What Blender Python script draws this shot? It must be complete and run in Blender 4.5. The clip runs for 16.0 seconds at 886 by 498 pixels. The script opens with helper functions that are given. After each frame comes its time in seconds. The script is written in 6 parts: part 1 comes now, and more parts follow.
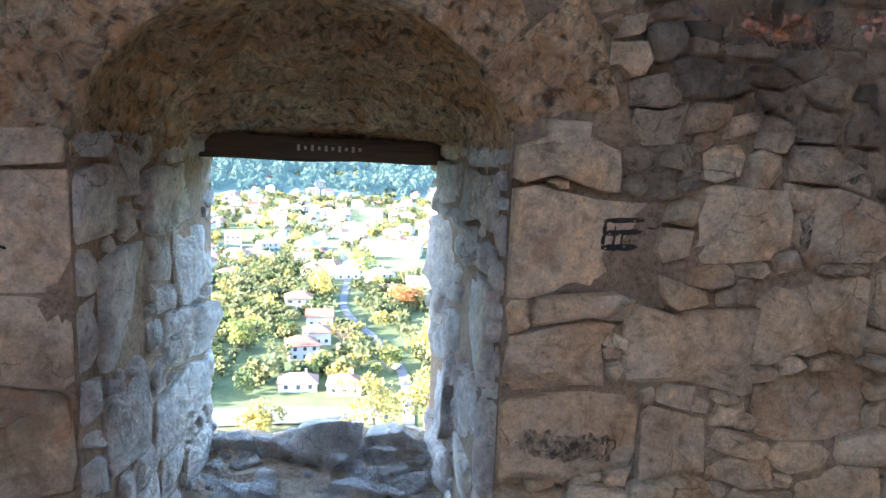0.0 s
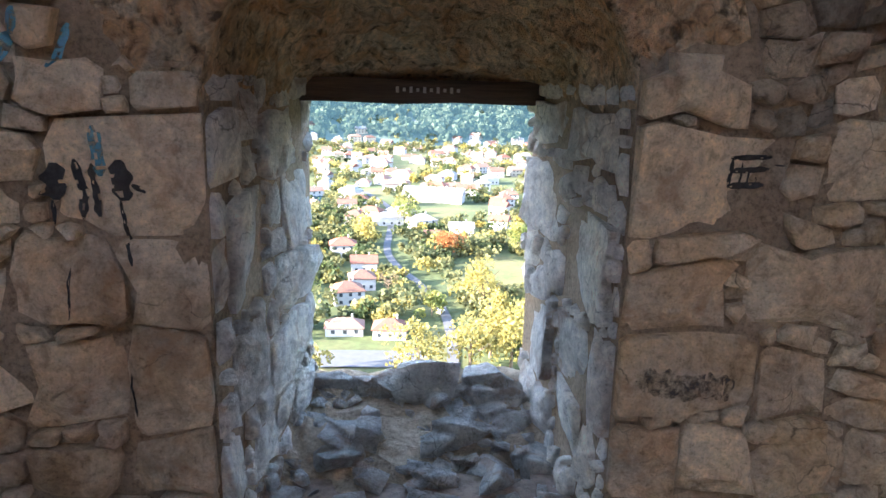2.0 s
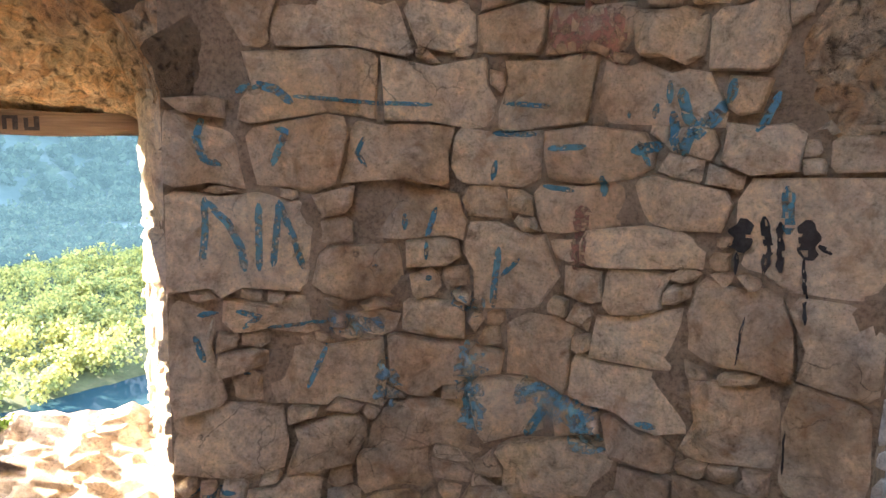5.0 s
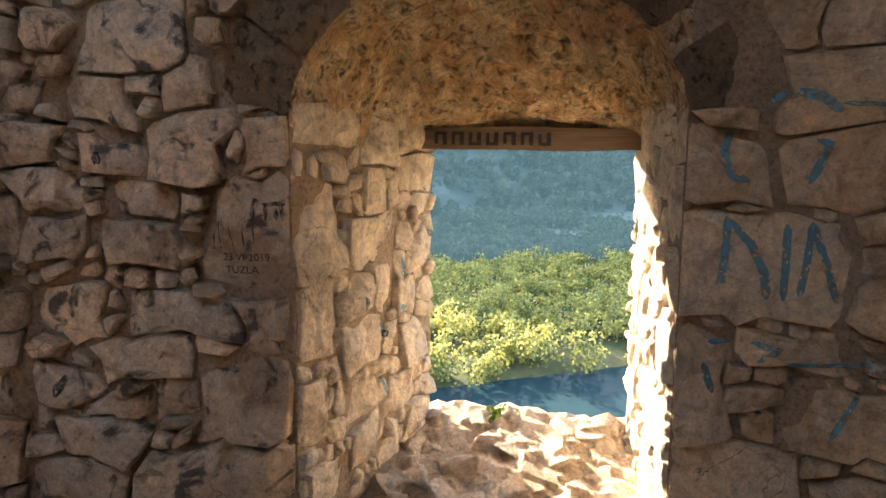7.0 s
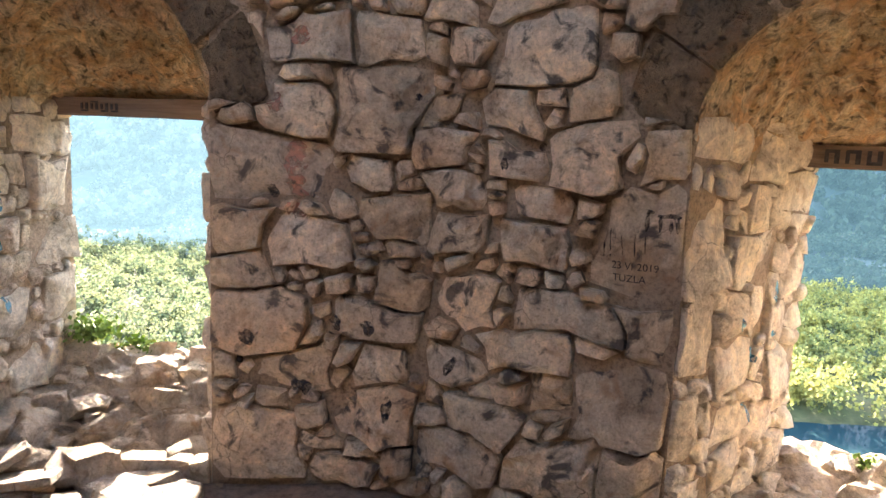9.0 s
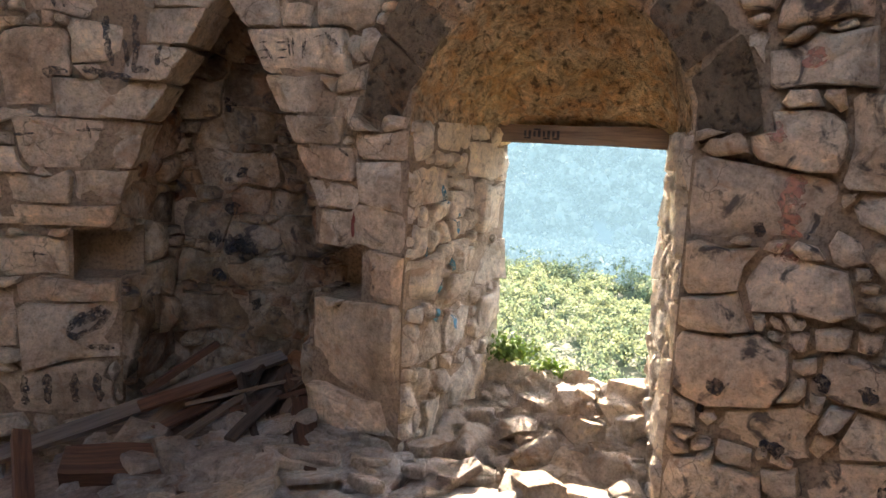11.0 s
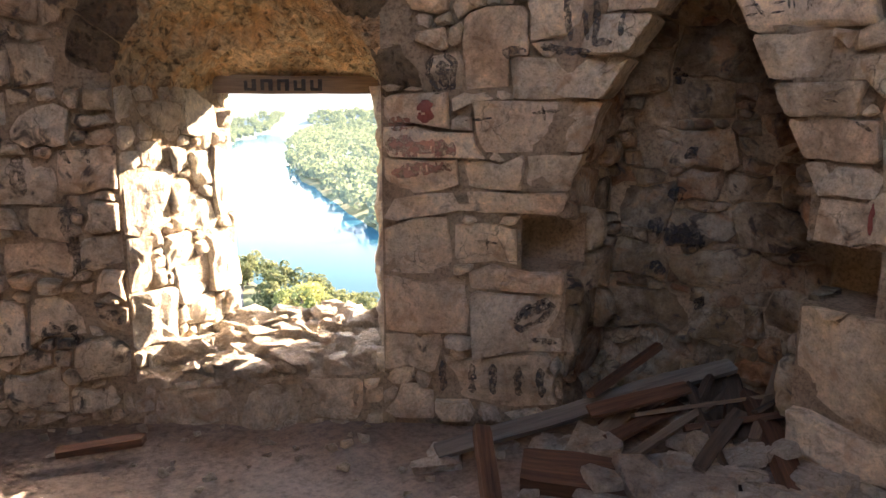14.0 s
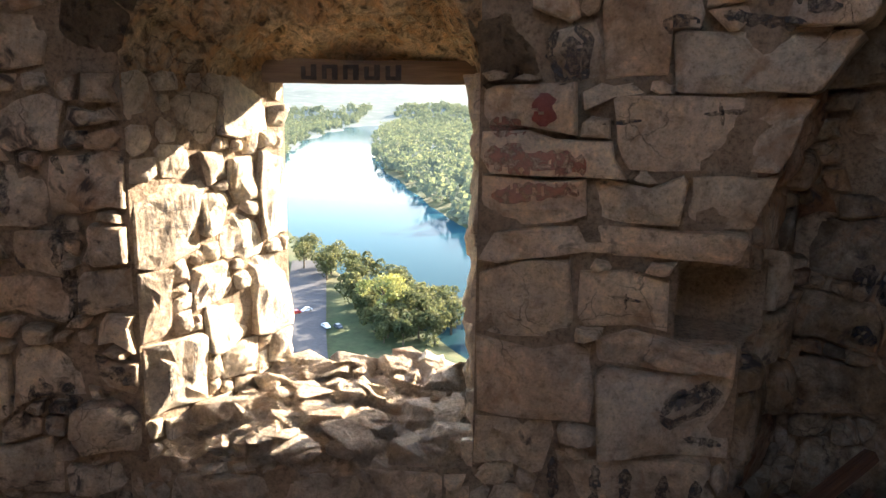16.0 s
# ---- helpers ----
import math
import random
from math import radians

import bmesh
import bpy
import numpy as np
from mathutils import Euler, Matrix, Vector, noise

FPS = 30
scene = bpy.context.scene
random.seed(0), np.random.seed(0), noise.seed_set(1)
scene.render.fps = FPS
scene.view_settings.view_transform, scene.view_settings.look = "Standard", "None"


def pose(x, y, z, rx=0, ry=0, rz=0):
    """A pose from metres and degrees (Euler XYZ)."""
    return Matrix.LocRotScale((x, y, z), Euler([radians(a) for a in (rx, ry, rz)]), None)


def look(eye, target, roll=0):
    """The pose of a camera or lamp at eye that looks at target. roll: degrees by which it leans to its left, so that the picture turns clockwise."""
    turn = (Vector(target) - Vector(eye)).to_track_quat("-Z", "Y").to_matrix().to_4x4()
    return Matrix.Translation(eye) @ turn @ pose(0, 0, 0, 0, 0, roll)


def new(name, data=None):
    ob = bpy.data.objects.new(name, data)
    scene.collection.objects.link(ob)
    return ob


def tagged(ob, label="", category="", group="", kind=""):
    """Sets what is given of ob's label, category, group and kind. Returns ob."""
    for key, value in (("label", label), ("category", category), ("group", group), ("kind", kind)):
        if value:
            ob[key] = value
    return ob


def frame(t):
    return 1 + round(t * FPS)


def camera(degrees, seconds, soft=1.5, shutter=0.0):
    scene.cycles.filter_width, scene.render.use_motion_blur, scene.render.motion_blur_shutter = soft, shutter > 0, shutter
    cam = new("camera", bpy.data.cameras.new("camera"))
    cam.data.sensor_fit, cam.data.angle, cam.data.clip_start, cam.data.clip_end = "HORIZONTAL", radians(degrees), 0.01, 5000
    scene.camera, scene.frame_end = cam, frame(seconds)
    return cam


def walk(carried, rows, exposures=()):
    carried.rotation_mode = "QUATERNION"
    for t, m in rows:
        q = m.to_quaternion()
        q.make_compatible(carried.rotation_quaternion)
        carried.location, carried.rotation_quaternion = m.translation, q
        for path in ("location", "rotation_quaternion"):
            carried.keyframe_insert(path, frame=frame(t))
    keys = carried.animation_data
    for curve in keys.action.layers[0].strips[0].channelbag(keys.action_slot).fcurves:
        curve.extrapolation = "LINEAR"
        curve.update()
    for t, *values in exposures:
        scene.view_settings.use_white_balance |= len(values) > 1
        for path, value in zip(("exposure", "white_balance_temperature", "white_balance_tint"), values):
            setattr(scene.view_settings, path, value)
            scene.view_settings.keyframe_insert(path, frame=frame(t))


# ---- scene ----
cam = camera(62.4, 16.0)
PATH = [
    (0, (-0.031, 0.009, 1.489), (-0.003, 1.986, 1.185), 2.6),
    (0.5, (-0.112, 0.106, 1.471), (-0.087, 2.078, 1.142), 0.9),
    (1, (-0.179, 0.061, 1.468), (-0.127, 2.021, 1.073), 2.0),
    (1.5, (-0.227, 0.016, 1.467), (-0.234, 1.965, 1.02), 1.7),
    (2, (-0.244, 0.008, 1.467), (-0.326, 1.954, 1.014), 1.5),
    (2.5, (-0.278, 0.001, 1.474), (-0.437, 1.949, 1.05), 1.2),
    (3, (-0.339, -0.019, 1.479), (-0.708, 1.908, 1.092), 0.6),
    (3.2, (-0.356, -0.027, 1.481), (-0.815, 1.885, 1.114), 0.7),
    (5.3, (-0.567, -0.24, 1.45), (-2.033, 1.084, 1.133), 1.2),
    (5.5, (-0.601, -0.269, 1.449), (-2.131, 0.981, 1.134), 1.0),
    (6, (-0.677, -0.285, 1.446), (-2.367, 0.739, 1.138), 0.8),
    (6.5, (-0.731, -0.309, 1.45), (-2.55, 0.461, 1.14), 0.3),
    (7, (-0.759, -0.346, 1.453), (-2.678, 0.13, 1.148), 0.4),
    (7.5, (-0.787, -0.414, 1.44), (-2.755, -0.229, 1.137), 1.5),
    (8, (-0.786, -0.495, 1.446), (-2.762, -0.507, 1.141), 1.2),
    (8.5, (-0.772, -0.579, 1.453), (-2.745, -0.705, 1.148), 1.6),
    (9, (-0.738, -0.696, 1.456), (-2.698, -0.954, 1.156), 2.3),
    (9.5, (-0.688, -0.843, 1.45), (-2.616, -1.296, 1.166), 2.8),
    (10, (-0.67, -1.005, 1.469), (-2.53, -1.68, 1.177), 3.3),
    (10.2, (-0.697, -1.065, 1.457), (-2.524, -1.823, 1.157), 3.7),
    (12.3, (-0.702, -1.605, 1.542), (-2.215, -2.903, 1.374), 0.0),
    (12.5, (-0.675, -1.611, 1.549), (-2.158, -2.946, 1.411), 0.1),
    (13, (-0.602, -1.636, 1.521), (-2.014, -3.046, 1.379), 1.3),
    (13.5, (-0.57, -1.715, 1.474), (-1.889, -3.181, 1.143), 2.0),
    (14, (-0.667, -1.962, 1.478), (-1.74, -3.605, 1.093), 0.1),
    (14.5, (-0.766, -2.17, 1.484), (-1.623, -3.939, 1.115), -1.1),
    (15, (-0.799, -2.353, 1.477), (-1.65, -4.124, 1.1), -0.9),
    (15.5, (-0.821, -2.558, 1.491), (-1.789, -4.265, 1.104), 0.9),
    (16, (-1.054, -2.758, 1.48), (-1.934, -4.509, 1.079), 0.7),
]
EXPOSURES = [(0.0, 4.62, 5700, 11), (1.5, 4.32, 6050, 13), (3.2, 4.15, 6350, 16), (5.3, 4.87, 6800, 16), (6.0, 4.25, 6900, 16), (7.0, 3.72, 7250, 16), (8.0, 4.14, 6550, 14), (9.0, 4.32, 6750, 16), (10.2, 4.03, 6900, 17), (12.3, 4.36, 6850, 18), (13.0, 4.46, 7000, 19), (14.0, 4.15, 7000, 18), (16.0, 3.38, 6750, 14)]
walk(cam, [(t, look(eye, target, roll)) for t, eye, target, roll in PATH], EXPOSURES)

# ---------------------------------------------------------------- light
SUN_EL, SUN_AZ = radians(18.0), math.atan2(-0.34, -0.94)   # height, and the bearing of the sun seen from the tower
to_sun = Vector((math.cos(SUN_EL) * math.cos(SUN_AZ), math.cos(SUN_EL) * math.sin(SUN_AZ), math.sin(SUN_EL)))
world = bpy.data.worlds.new("sky")
scene.world = world
world.use_nodes = True
sky = world.node_tree.nodes.new("ShaderNodeTexSky")
sky.sky_type = "NISHITA"
sky.sun_disc = False
sky.sun_elevation = SUN_EL
sky.sun_rotation = math.pi / 2 - SUN_AZ
sky.air_density, sky.dust_density = 1.0, 1.5
world.node_tree.links.new(sky.outputs[0], world.node_tree.nodes["Background"].inputs[0])
world.node_tree.nodes["Background"].inputs[1].default_value = 0.15
sun_data = bpy.data.lights.new("sun", "SUN")
sun_data.energy, sun_data.angle, sun_data.color = 4.2, radians(0.5), (1.0, 0.88, 0.72)
sun = new("sun", sun_data)
sun.matrix_world = look(to_sun * 50, (0, 0, 0))

# ---------------------------------------------------------------- materials
def material(name, rough=0.9):
    m = bpy.data.materials.new(name)
    m.use_nodes = True
    t = m.node_tree
    b = t.nodes["Principled BSDF"]
    b.inputs["Roughness"].default_value = rough
    b.inputs["Specular IOR Level"].default_value = 0.25
    return m, t, b


def nd(t, kind, **values):
    n = t.nodes.new(kind)
    for k, v in values.items():
        if k in n.inputs:
            n.inputs[k].default_value = v
    return n


def ramp(t, src, stops):
    r = t.nodes.new("ShaderNodeValToRGB")
    e = r.color_ramp.elements
    while len(e) < len(stops):
        e.new(0.5)
    for el, (p, c) in zip(e, stops):
        el.position = p
        el.color = (*c, 1) if len(c) == 3 else c
    t.links.new(src, r.inputs[0])
    return r.outputs[0]


def mix(t, fac, a, b, mode="MIX"):
    n = t.nodes.new("ShaderNodeMix")
    n.data_type, n.blend_type = "RGBA", mode
    for sock, v in ((n.inputs[0], fac), (n.inputs[6], a), (n.inputs[7], b)):
        if isinstance(v, (int, float)):
            sock.default_value = v
        elif isinstance(v, tuple):
            sock.default_value = (*v, 1)
        else:
            t.links.new(v, sock)
    return n.outputs[2]


def noise_of(t, scale, detail=6, rough=0.6, vec=None, dist=0.0):
    n = nd(t, "ShaderNodeTexNoise", Scale=scale, Detail=detail, Roughness=rough, Distortion=dist)
    if vec is not None:
        t.links.new(vec, n.inputs["Vector"])
    return n.outputs["Fac"]


def bump(t, b, height, strength=0.5, dist=0.02, prev=None):
    n = nd(t, "ShaderNodeBump", Strength=strength, Distance=dist)
    t.links.new(height, n.inputs["Height"])
    if prev is not None:
        t.links.new(prev, n.inputs["Normal"])
    t.links.new(n.outputs[0], b.inputs["Normal"])
    return n.outputs[0]


def world_pos(t):
    return t.nodes.new("ShaderNodeNewGeometry").outputs["Position"]


def stone_material(name, tones, soot=0.0, pits=0.0, rough_bump=0.6, speck=(0.55, 0.50, 0.42), earthy=0.0):
    """Weathered stone: a tone for each piece, blotches, fine grain, dark smudges and pits."""
    m, t, b = material(name, 0.93)
    p = world_pos(t)
    rnd = t.nodes.new("ShaderNodeObjectInfo").outputs["Random"]
    col = ramp(t, rnd, [(i / max(1, len(tones) - 1), c) for i, c in enumerate(tones)])
    big = noise_of(t, 4.5, 5, 0.6, p)
    col = mix(t, ramp(t, big, [(0.42, (0, 0, 0)), (0.6, (1, 1, 1))]), col, mix(t, 0.6, col, speck))
    dirt = noise_of(t, 2.2, 7, 0.65, p, 0.5)
    col = mix(t, 0.85, col, ramp(t, dirt, [(0.36, (0.55, 0.52, 0.50)), (0.5, (1, 1, 1)), (0.62, (1.12, 1.08, 1.0))]), "MULTIPLY")
    fine = noise_of(t, 38, 8, 0.7, p)
    col = mix(t, 0.75, col, ramp(t, fine, [(0.32, (0.42, 0.39, 0.36)), (0.42, (0.88, 0.87, 0.85)), (0.54, (1.04, 1.03, 1.02)), (0.66, (1.26, 1.23, 1.18))]), "MULTIPLY")
    mid = noise_of(t, 15, 6, 0.65, p, 0.8)
    col = mix(t, 0.8, col, ramp(t, mid, [(0.33, (0.62, 0.58, 0.55)), (0.45, (0.95, 0.94, 0.93)), (0.55, (1.06, 1.05, 1.03)), (0.68, (1.30, 1.26, 1.18))]), "MULTIPLY")
    grain = noise_of(t, 120, 5, 0.7, p)
    col = mix(t, 0.8, col, ramp(t, grain, [(0.34, (0.62, 0.6, 0.57)), (0.43, (0.95, 0.94, 0.93)), (0.56, (1.03, 1.03, 1.02)), (0.68, (1.22, 1.2, 1.17))]), "MULTIPLY")
    rust = noise_of(t, 9, 4, 0.6, p, 0.6)
    col = mix(t, ramp(t, rust, [(0.56, (0, 0, 0)), (0.68, (0.5, 0.5, 0.5))]), col, (0.36, 0.19, 0.09))
    if earthy:
        e1 = noise_of(t, 7, 6, 0.6, p, 1.2)
        col = mix(t, ramp(t, e1, [(0.46, (0, 0, 0)), (0.58, (earthy, earthy, earthy))]), col, (0.47, 0.25, 0.115))
        e2 = noise_of(t, 19, 6, 0.7, p, 1.5)
        col = mix(t, 1.0, col, ramp(t, e2, [(0.34, (0.5, 0.46, 0.43)), (0.46, (1.05, 1.05, 1.05)), (0.6, (1.45, 1.4, 1.3))]), "MULTIPLY")
    if soot:
        s = noise_of(t, 10, 5, 0.6, p, 0.7)
        col = mix(t, ramp(t, s, [(0.66 - 0.12 * soot, (0, 0, 0)), (0.76 - 0.13 * soot, (0.85, 0.85, 0.85))]), col, (0.05, 0.047, 0.05))
    wob = nd(t, "ShaderNodeTexNoise", Scale=9.0, Detail=5.0)
    t.links.new(p, wob.inputs["Vector"])
    add = t.nodes.new("ShaderNodeVectorMath")
    add.operation = "MULTIPLY_ADD"
    t.links.new(wob.outputs["Color"], add.inputs[0])
    add.inputs[1].default_value = (0.12, 0.12, 0.12)
    t.links.new(p, add.inputs[2])
    vor = nd(t, "ShaderNodeTexVoronoi", Scale=6.5)
    vor.feature = "DISTANCE_TO_EDGE"
    t.links.new(add.outputs[0], vor.inputs["Vector"])
    crack = ramp(t, vor.outputs["Distance"], [(0.0, (1, 1, 1)), (0.014, (0, 0, 0))])
    some = ramp(t, noise_of(t, 3.0, 3, 0.5, p), [(0.55, (0, 0, 0)), (0.62, (0.7, 0.7, 0.7))])
    crack = mix(t, 1.0, crack, some, "MULTIPLY")
    col = mix(t, crack, col, (0.07, 0.055, 0.042))
    h1 = noise_of(t, 16, 9, 0.72, p)
    n0 = nd(t, "ShaderNodeBump", Strength=0.8, Distance=0.015)
    n0.invert = True
    t.links.new(crack, n0.inputs["Height"])
    n1 = bump(t, b, h1, rough_bump, 0.07, n0.outputs[0])
    n2 = bump(t, b, fine, rough_bump, 0.03, n1)
    n2 = bump(t, b, grain, 0.6 * rough_bump, 0.012, n2)
    if pits:
        pv = ramp(t, noise_of(t, 30, 4, 0.5, p, 0.4), [(0.30, (0, 0, 0)), (0.44, (1, 1, 1))])
        bump(t, b, pv, pits, 0.03, n2)
        col = mix(t, pv, mix(t, 0.75, col, (0.03, 0.025, 0.02)), col)
    t.links.new(col, b.inputs["Base Color"])
    return m


def soil_material(name, a, c, scale=6.0, strength=0.6):
    m, t, b = material(name, 0.97)
    p = world_pos(t)
    col = ramp(t, noise_of(t, scale, 8, 0.65, p), [(0.3, a), (0.7, c)])
    f = noise_of(t, scale * 9, 8, 0.75, p)
    col = mix(t, 0.8, col, ramp(t, f, [(0.36, (0.40, 0.38, 0.36)), (0.5, (0.9, 0.9, 0.9)), (0.62, (1.2, 1.17, 1.12))]), "MULTIPLY")
    t.links.new(col, b.inputs["Base Color"])
    n1 = bump(t, b, noise_of(t, scale * 2.5, 8, 0.7, p), strength, 0.04)
    bump(t, b, f, strength, 0.01, n1)
    return m


def wood_material(name, a, c):
    m, t, b = material(name, 0.85)
    co = t.nodes.new("ShaderNodeTexCoord").outputs["Object"]
    mp = nd(t, "ShaderNodeMapping")
    mp.inputs["Scale"].default_value = (1.5, 28, 28)
    t.links.new(co, mp.inputs["Vector"])
    g = noise_of(t, 2.0, 8, 0.7, mp.outputs[0], 0.4)
    col = ramp(t, g, [(0.3, a), (0.7, c)])
    t.links.new(col, b.inputs["Base Color"])
    bump(t, b, g, 0.7, 0.008)
    return m


def paint_material(name, c, rough=0.6, worn=0.0):
    m, t, b = material(name, rough)
    f = noise_of(t, 60, 5, 0.7, world_pos(t))
    t.links.new(mix(t, ramp(t, f, [(0.4, (0, 0, 0)), (0.75, (1, 1, 1))]), c, tuple(min(1, x * 1.3 + 0.035) for x in c)), b.inputs["Base Color"])
    if worn:
        w = noise_of(t, 38, 8, 0.75, world_pos(t), 0.4)
        t.links.new(ramp(t, w, [(0.30 + 0.12 * worn, (0, 0, 0)), (0.50 + 0.14 * worn, (0.9, 0.9, 0.9))]), b.inputs["Alpha"])
    return m


def plain(name, c, rough=0.8, var=0.25, scale=8.0):
    m, t, b = material(name, rough)
    f = noise_of(t, scale, 5, 0.6, world_pos(t))
    t.links.new(ramp(t, f, [(0.3, tuple(x * (1 - var) for x in c)), (0.7, tuple(min(1, x * (1 + var)) for x in c))]), b.inputs["Base Color"])
    return m


BEIGE = [(0.70, 0.535, 0.355), (0.56, 0.41, 0.26), (0.80, 0.645, 0.455), (0.64, 0.505, 0.36), (0.54, 0.375, 0.235), (0.74, 0.575, 0.38)]
GREYISH = [(0.72, 0.585, 0.43), (0.60, 0.47, 0.33), (0.56, 0.475, 0.375), (0.82, 0.68, 0.51), (0.64, 0.46, 0.315), (0.77, 0.635, 0.485)]
M_STONE = stone_material("limestone_warm", BEIGE, 0.0)
M_SMUDGED = stone_material("limestone_smudged", GREYISH, 0.85)
M_CLEAN = stone_material("limestone_clean", GREYISH, 0.12)
M_DARKMIX = stone_material("limestone_dark_layers", [(0.34, 0.28, 0.21), (0.60, 0.48, 0.35), (0.20, 0.17, 0.14), (0.74, 0.60, 0.45), (0.46, 0.34, 0.24), (0.32, 0.28, 0.23)], 0.5, 0.0, 1.0)
# reveal stone paler than the walls: bounced window light in its base colour
M_JAMB_LIT = stone_material("limestone_bounce_lit", [(0.80, 0.70, 0.56), (0.74, 0.63, 0.49), (0.82, 0.73, 0.60), (0.77, 0.66, 0.52)], 0.0, 0.0, 0.8, (0.82, 0.73, 0.60))
# first window's reveal whiter and cooler, painting in the sky's light
M_JAMB_SKYLIT = stone_material("limestone_sky_lit", [(0.82, 0.79, 0.75), (0.76, 0.73, 0.70), (0.84, 0.81, 0.77), (0.72, 0.68, 0.64)], 0.0, 0.0, 0.9, (0.82, 0.8, 0.77))
M_TUFA = stone_material("tufa_dark", [(0.25, 0.185, 0.12), (0.20, 0.15, 0.10), (0.29, 0.215, 0.14)], 0.1, 1.0, 1.0, (0.28, 0.22, 0.155))
M_VAULT = stone_material("tufa_vault", [(0.58, 0.45, 0.31), (0.58, 0.45, 0.31)], 0.0, 0.8, 1.0, (0.56, 0.49, 0.37), 0.6)
M_MORTAR = soil_material("lime_mortar", (0.30, 0.22, 0.15), (0.47, 0.36, 0.255), 7.0, 0.9)
M_FLOOR = soil_material("dirt_floor", (0.20, 0.145, 0.11), (0.33, 0.25, 0.195), 3.0, 0.6)
M_RUBBLE = soil_material("sill_rubble", (0.35, 0.26, 0.175), (0.52, 0.41, 0.295), 6.0, 0.9)
M_ROCK = stone_material("rock", [(0.56, 0.455, 0.345), (0.64, 0.53, 0.41), (0.47, 0.37, 0.28)], 0.0, 0.0, 0.9)
M_WOOD = wood_material("old_wood", (0.10, 0.07, 0.05), (0.25, 0.18, 0.125))
M_CHAR = wood_material("dark_wood", (0.035, 0.025, 0.02), (0.13, 0.09, 0.065))
M_ROT = wood_material("rotten_wood", (0.04, 0.022, 0.015), (0.17, 0.085, 0.05))
M_BLUE = paint_material("blue_spray", (0.075, 0.215, 0.275), 0.7, 0.25)
M_BLACK = paint_material("black_spray", (0.02, 0.018, 0.018))
M_RED = paint_material("red_spray", (0.17, 0.045, 0.035))
M_WHITE = paint_material("scratched_white", (0.42, 0.38, 0.33))

M_REDWASH = paint_material("red_wash", (0.34, 0.17, 0.12), 0.9, 0.5)
M_FADED = paint_material("faded_soot_paint", (0.085, 0.075, 0.068), 0.9, 0.8)
M_BLUEWASH = paint_material("blue_wash", (0.20, 0.32, 0.36), 0.9, 0.75)
M_SCRIBBLE = paint_material("faded_black", (0.075, 0.068, 0.065), 0.9, 0.5)
M_SMEAR = paint_material("smeared_black", (0.03, 0.027, 0.031), 0.9, 0.3)
M_GREYROCK = stone_material("rock_grey", [(0.46, 0.44, 0.42), (0.58, 0.56, 0.53), (0.38, 0.35, 0.32)], 0.0, 0.0, 1.0, (0.5, 0.48, 0.46))
M_FLAG = stone_material("flagstone", [(0.42, 0.37, 0.32), (0.50, 0.44, 0.38), (0.36, 0.31, 0.27)], 0.0, 0.0, 0.7, (0.5, 0.45, 0.4))
M_SOOTY = stone_material("limestone_sooty", [(0.25, 0.18, 0.11), (0.15, 0.115, 0.08), (0.31, 0.235, 0.15), (0.27, 0.14, 0.075), (0.20, 0.155, 0.11)], 0.7)
M_GREYWOOD = wood_material("grey_wood", (0.09, 0.075, 0.062), (0.23, 0.195, 0.16))
M_WEED = plain("weed_green", (0.13, 0.20, 0.04), 0.8, 0.4, 30)

# ---------------------------------------------------------------- builders
def obj(name, verts, faces, mat, parent=None, smooth=False):
    me = bpy.data.meshes.new(name)
    me.from_pydata(verts, [], faces)
    me.materials.append(mat)
    if smooth:
        me.polygons.foreach_set("use_smooth", [True] * len(me.polygons))
    ob = new(name, me)
    if parent is not None:
        ob.parent = parent
    return ob


def part(name, bm, mat, parent=None, label="", smooth=False):
    me = bpy.data.meshes.new(name)
    bm.to_mesh(me)
    bm.free()
    me.materials.append(mat)
    if smooth:
        me.polygons.foreach_set("use_smooth", [True] * len(me.polygons))
    ob = new(name, me)
    if parent is not None:
        ob.parent = parent
    return tagged(ob, label) if label else ob


def empty(name, at, label, category, group="", kind=""):
    ob = new(name)
    ob.location = at
    return tagged(ob, label, category, group, kind)


class Run:
    """A wall line in plan, with the free side on its left."""

    def __init__(self, pts):
        self.p = [Vector(q) for q in pts]
        self.s = [0.0]
        for a, c in zip(self.p, self.p[1:]):
            self.s.append(self.s[-1] + (c - a).length)
        self.length = self.s[-1]
        seg = [(c - a).normalized() for a, c in zip(self.p, self.p[1:])]
        nor = [Vector((-d.y, d.x)) for d in seg]
        self.n = [nor[0]] + [(a + c).normalized() for a, c in zip(nor, nor[1:])] + [nor[-1]]

    def at(self, u, z, h=0.0):
        i = 0
        while i < len(self.s) - 2 and u > self.s[i + 1]:
            i += 1
        f = (u - self.s[i]) / (self.s[i + 1] - self.s[i])
        q = self.p[i].lerp(self.p[i + 1], f)
        g = min(1.0, max(0.0, f))
        n = self.n[i].lerp(self.n[i + 1], g)
        return Vector((q.x + n.x * h, q.y + n.y * h, z))


def area(poly):
    return 0.5 * sum(a[0] * c[1] - c[0] * a[1] for a, c in zip(poly, poly[1:] + poly[:1]))


def middle(poly):
    return (sum(q[0] for q in poly) / len(poly), sum(q[1] for q in poly) / len(poly))


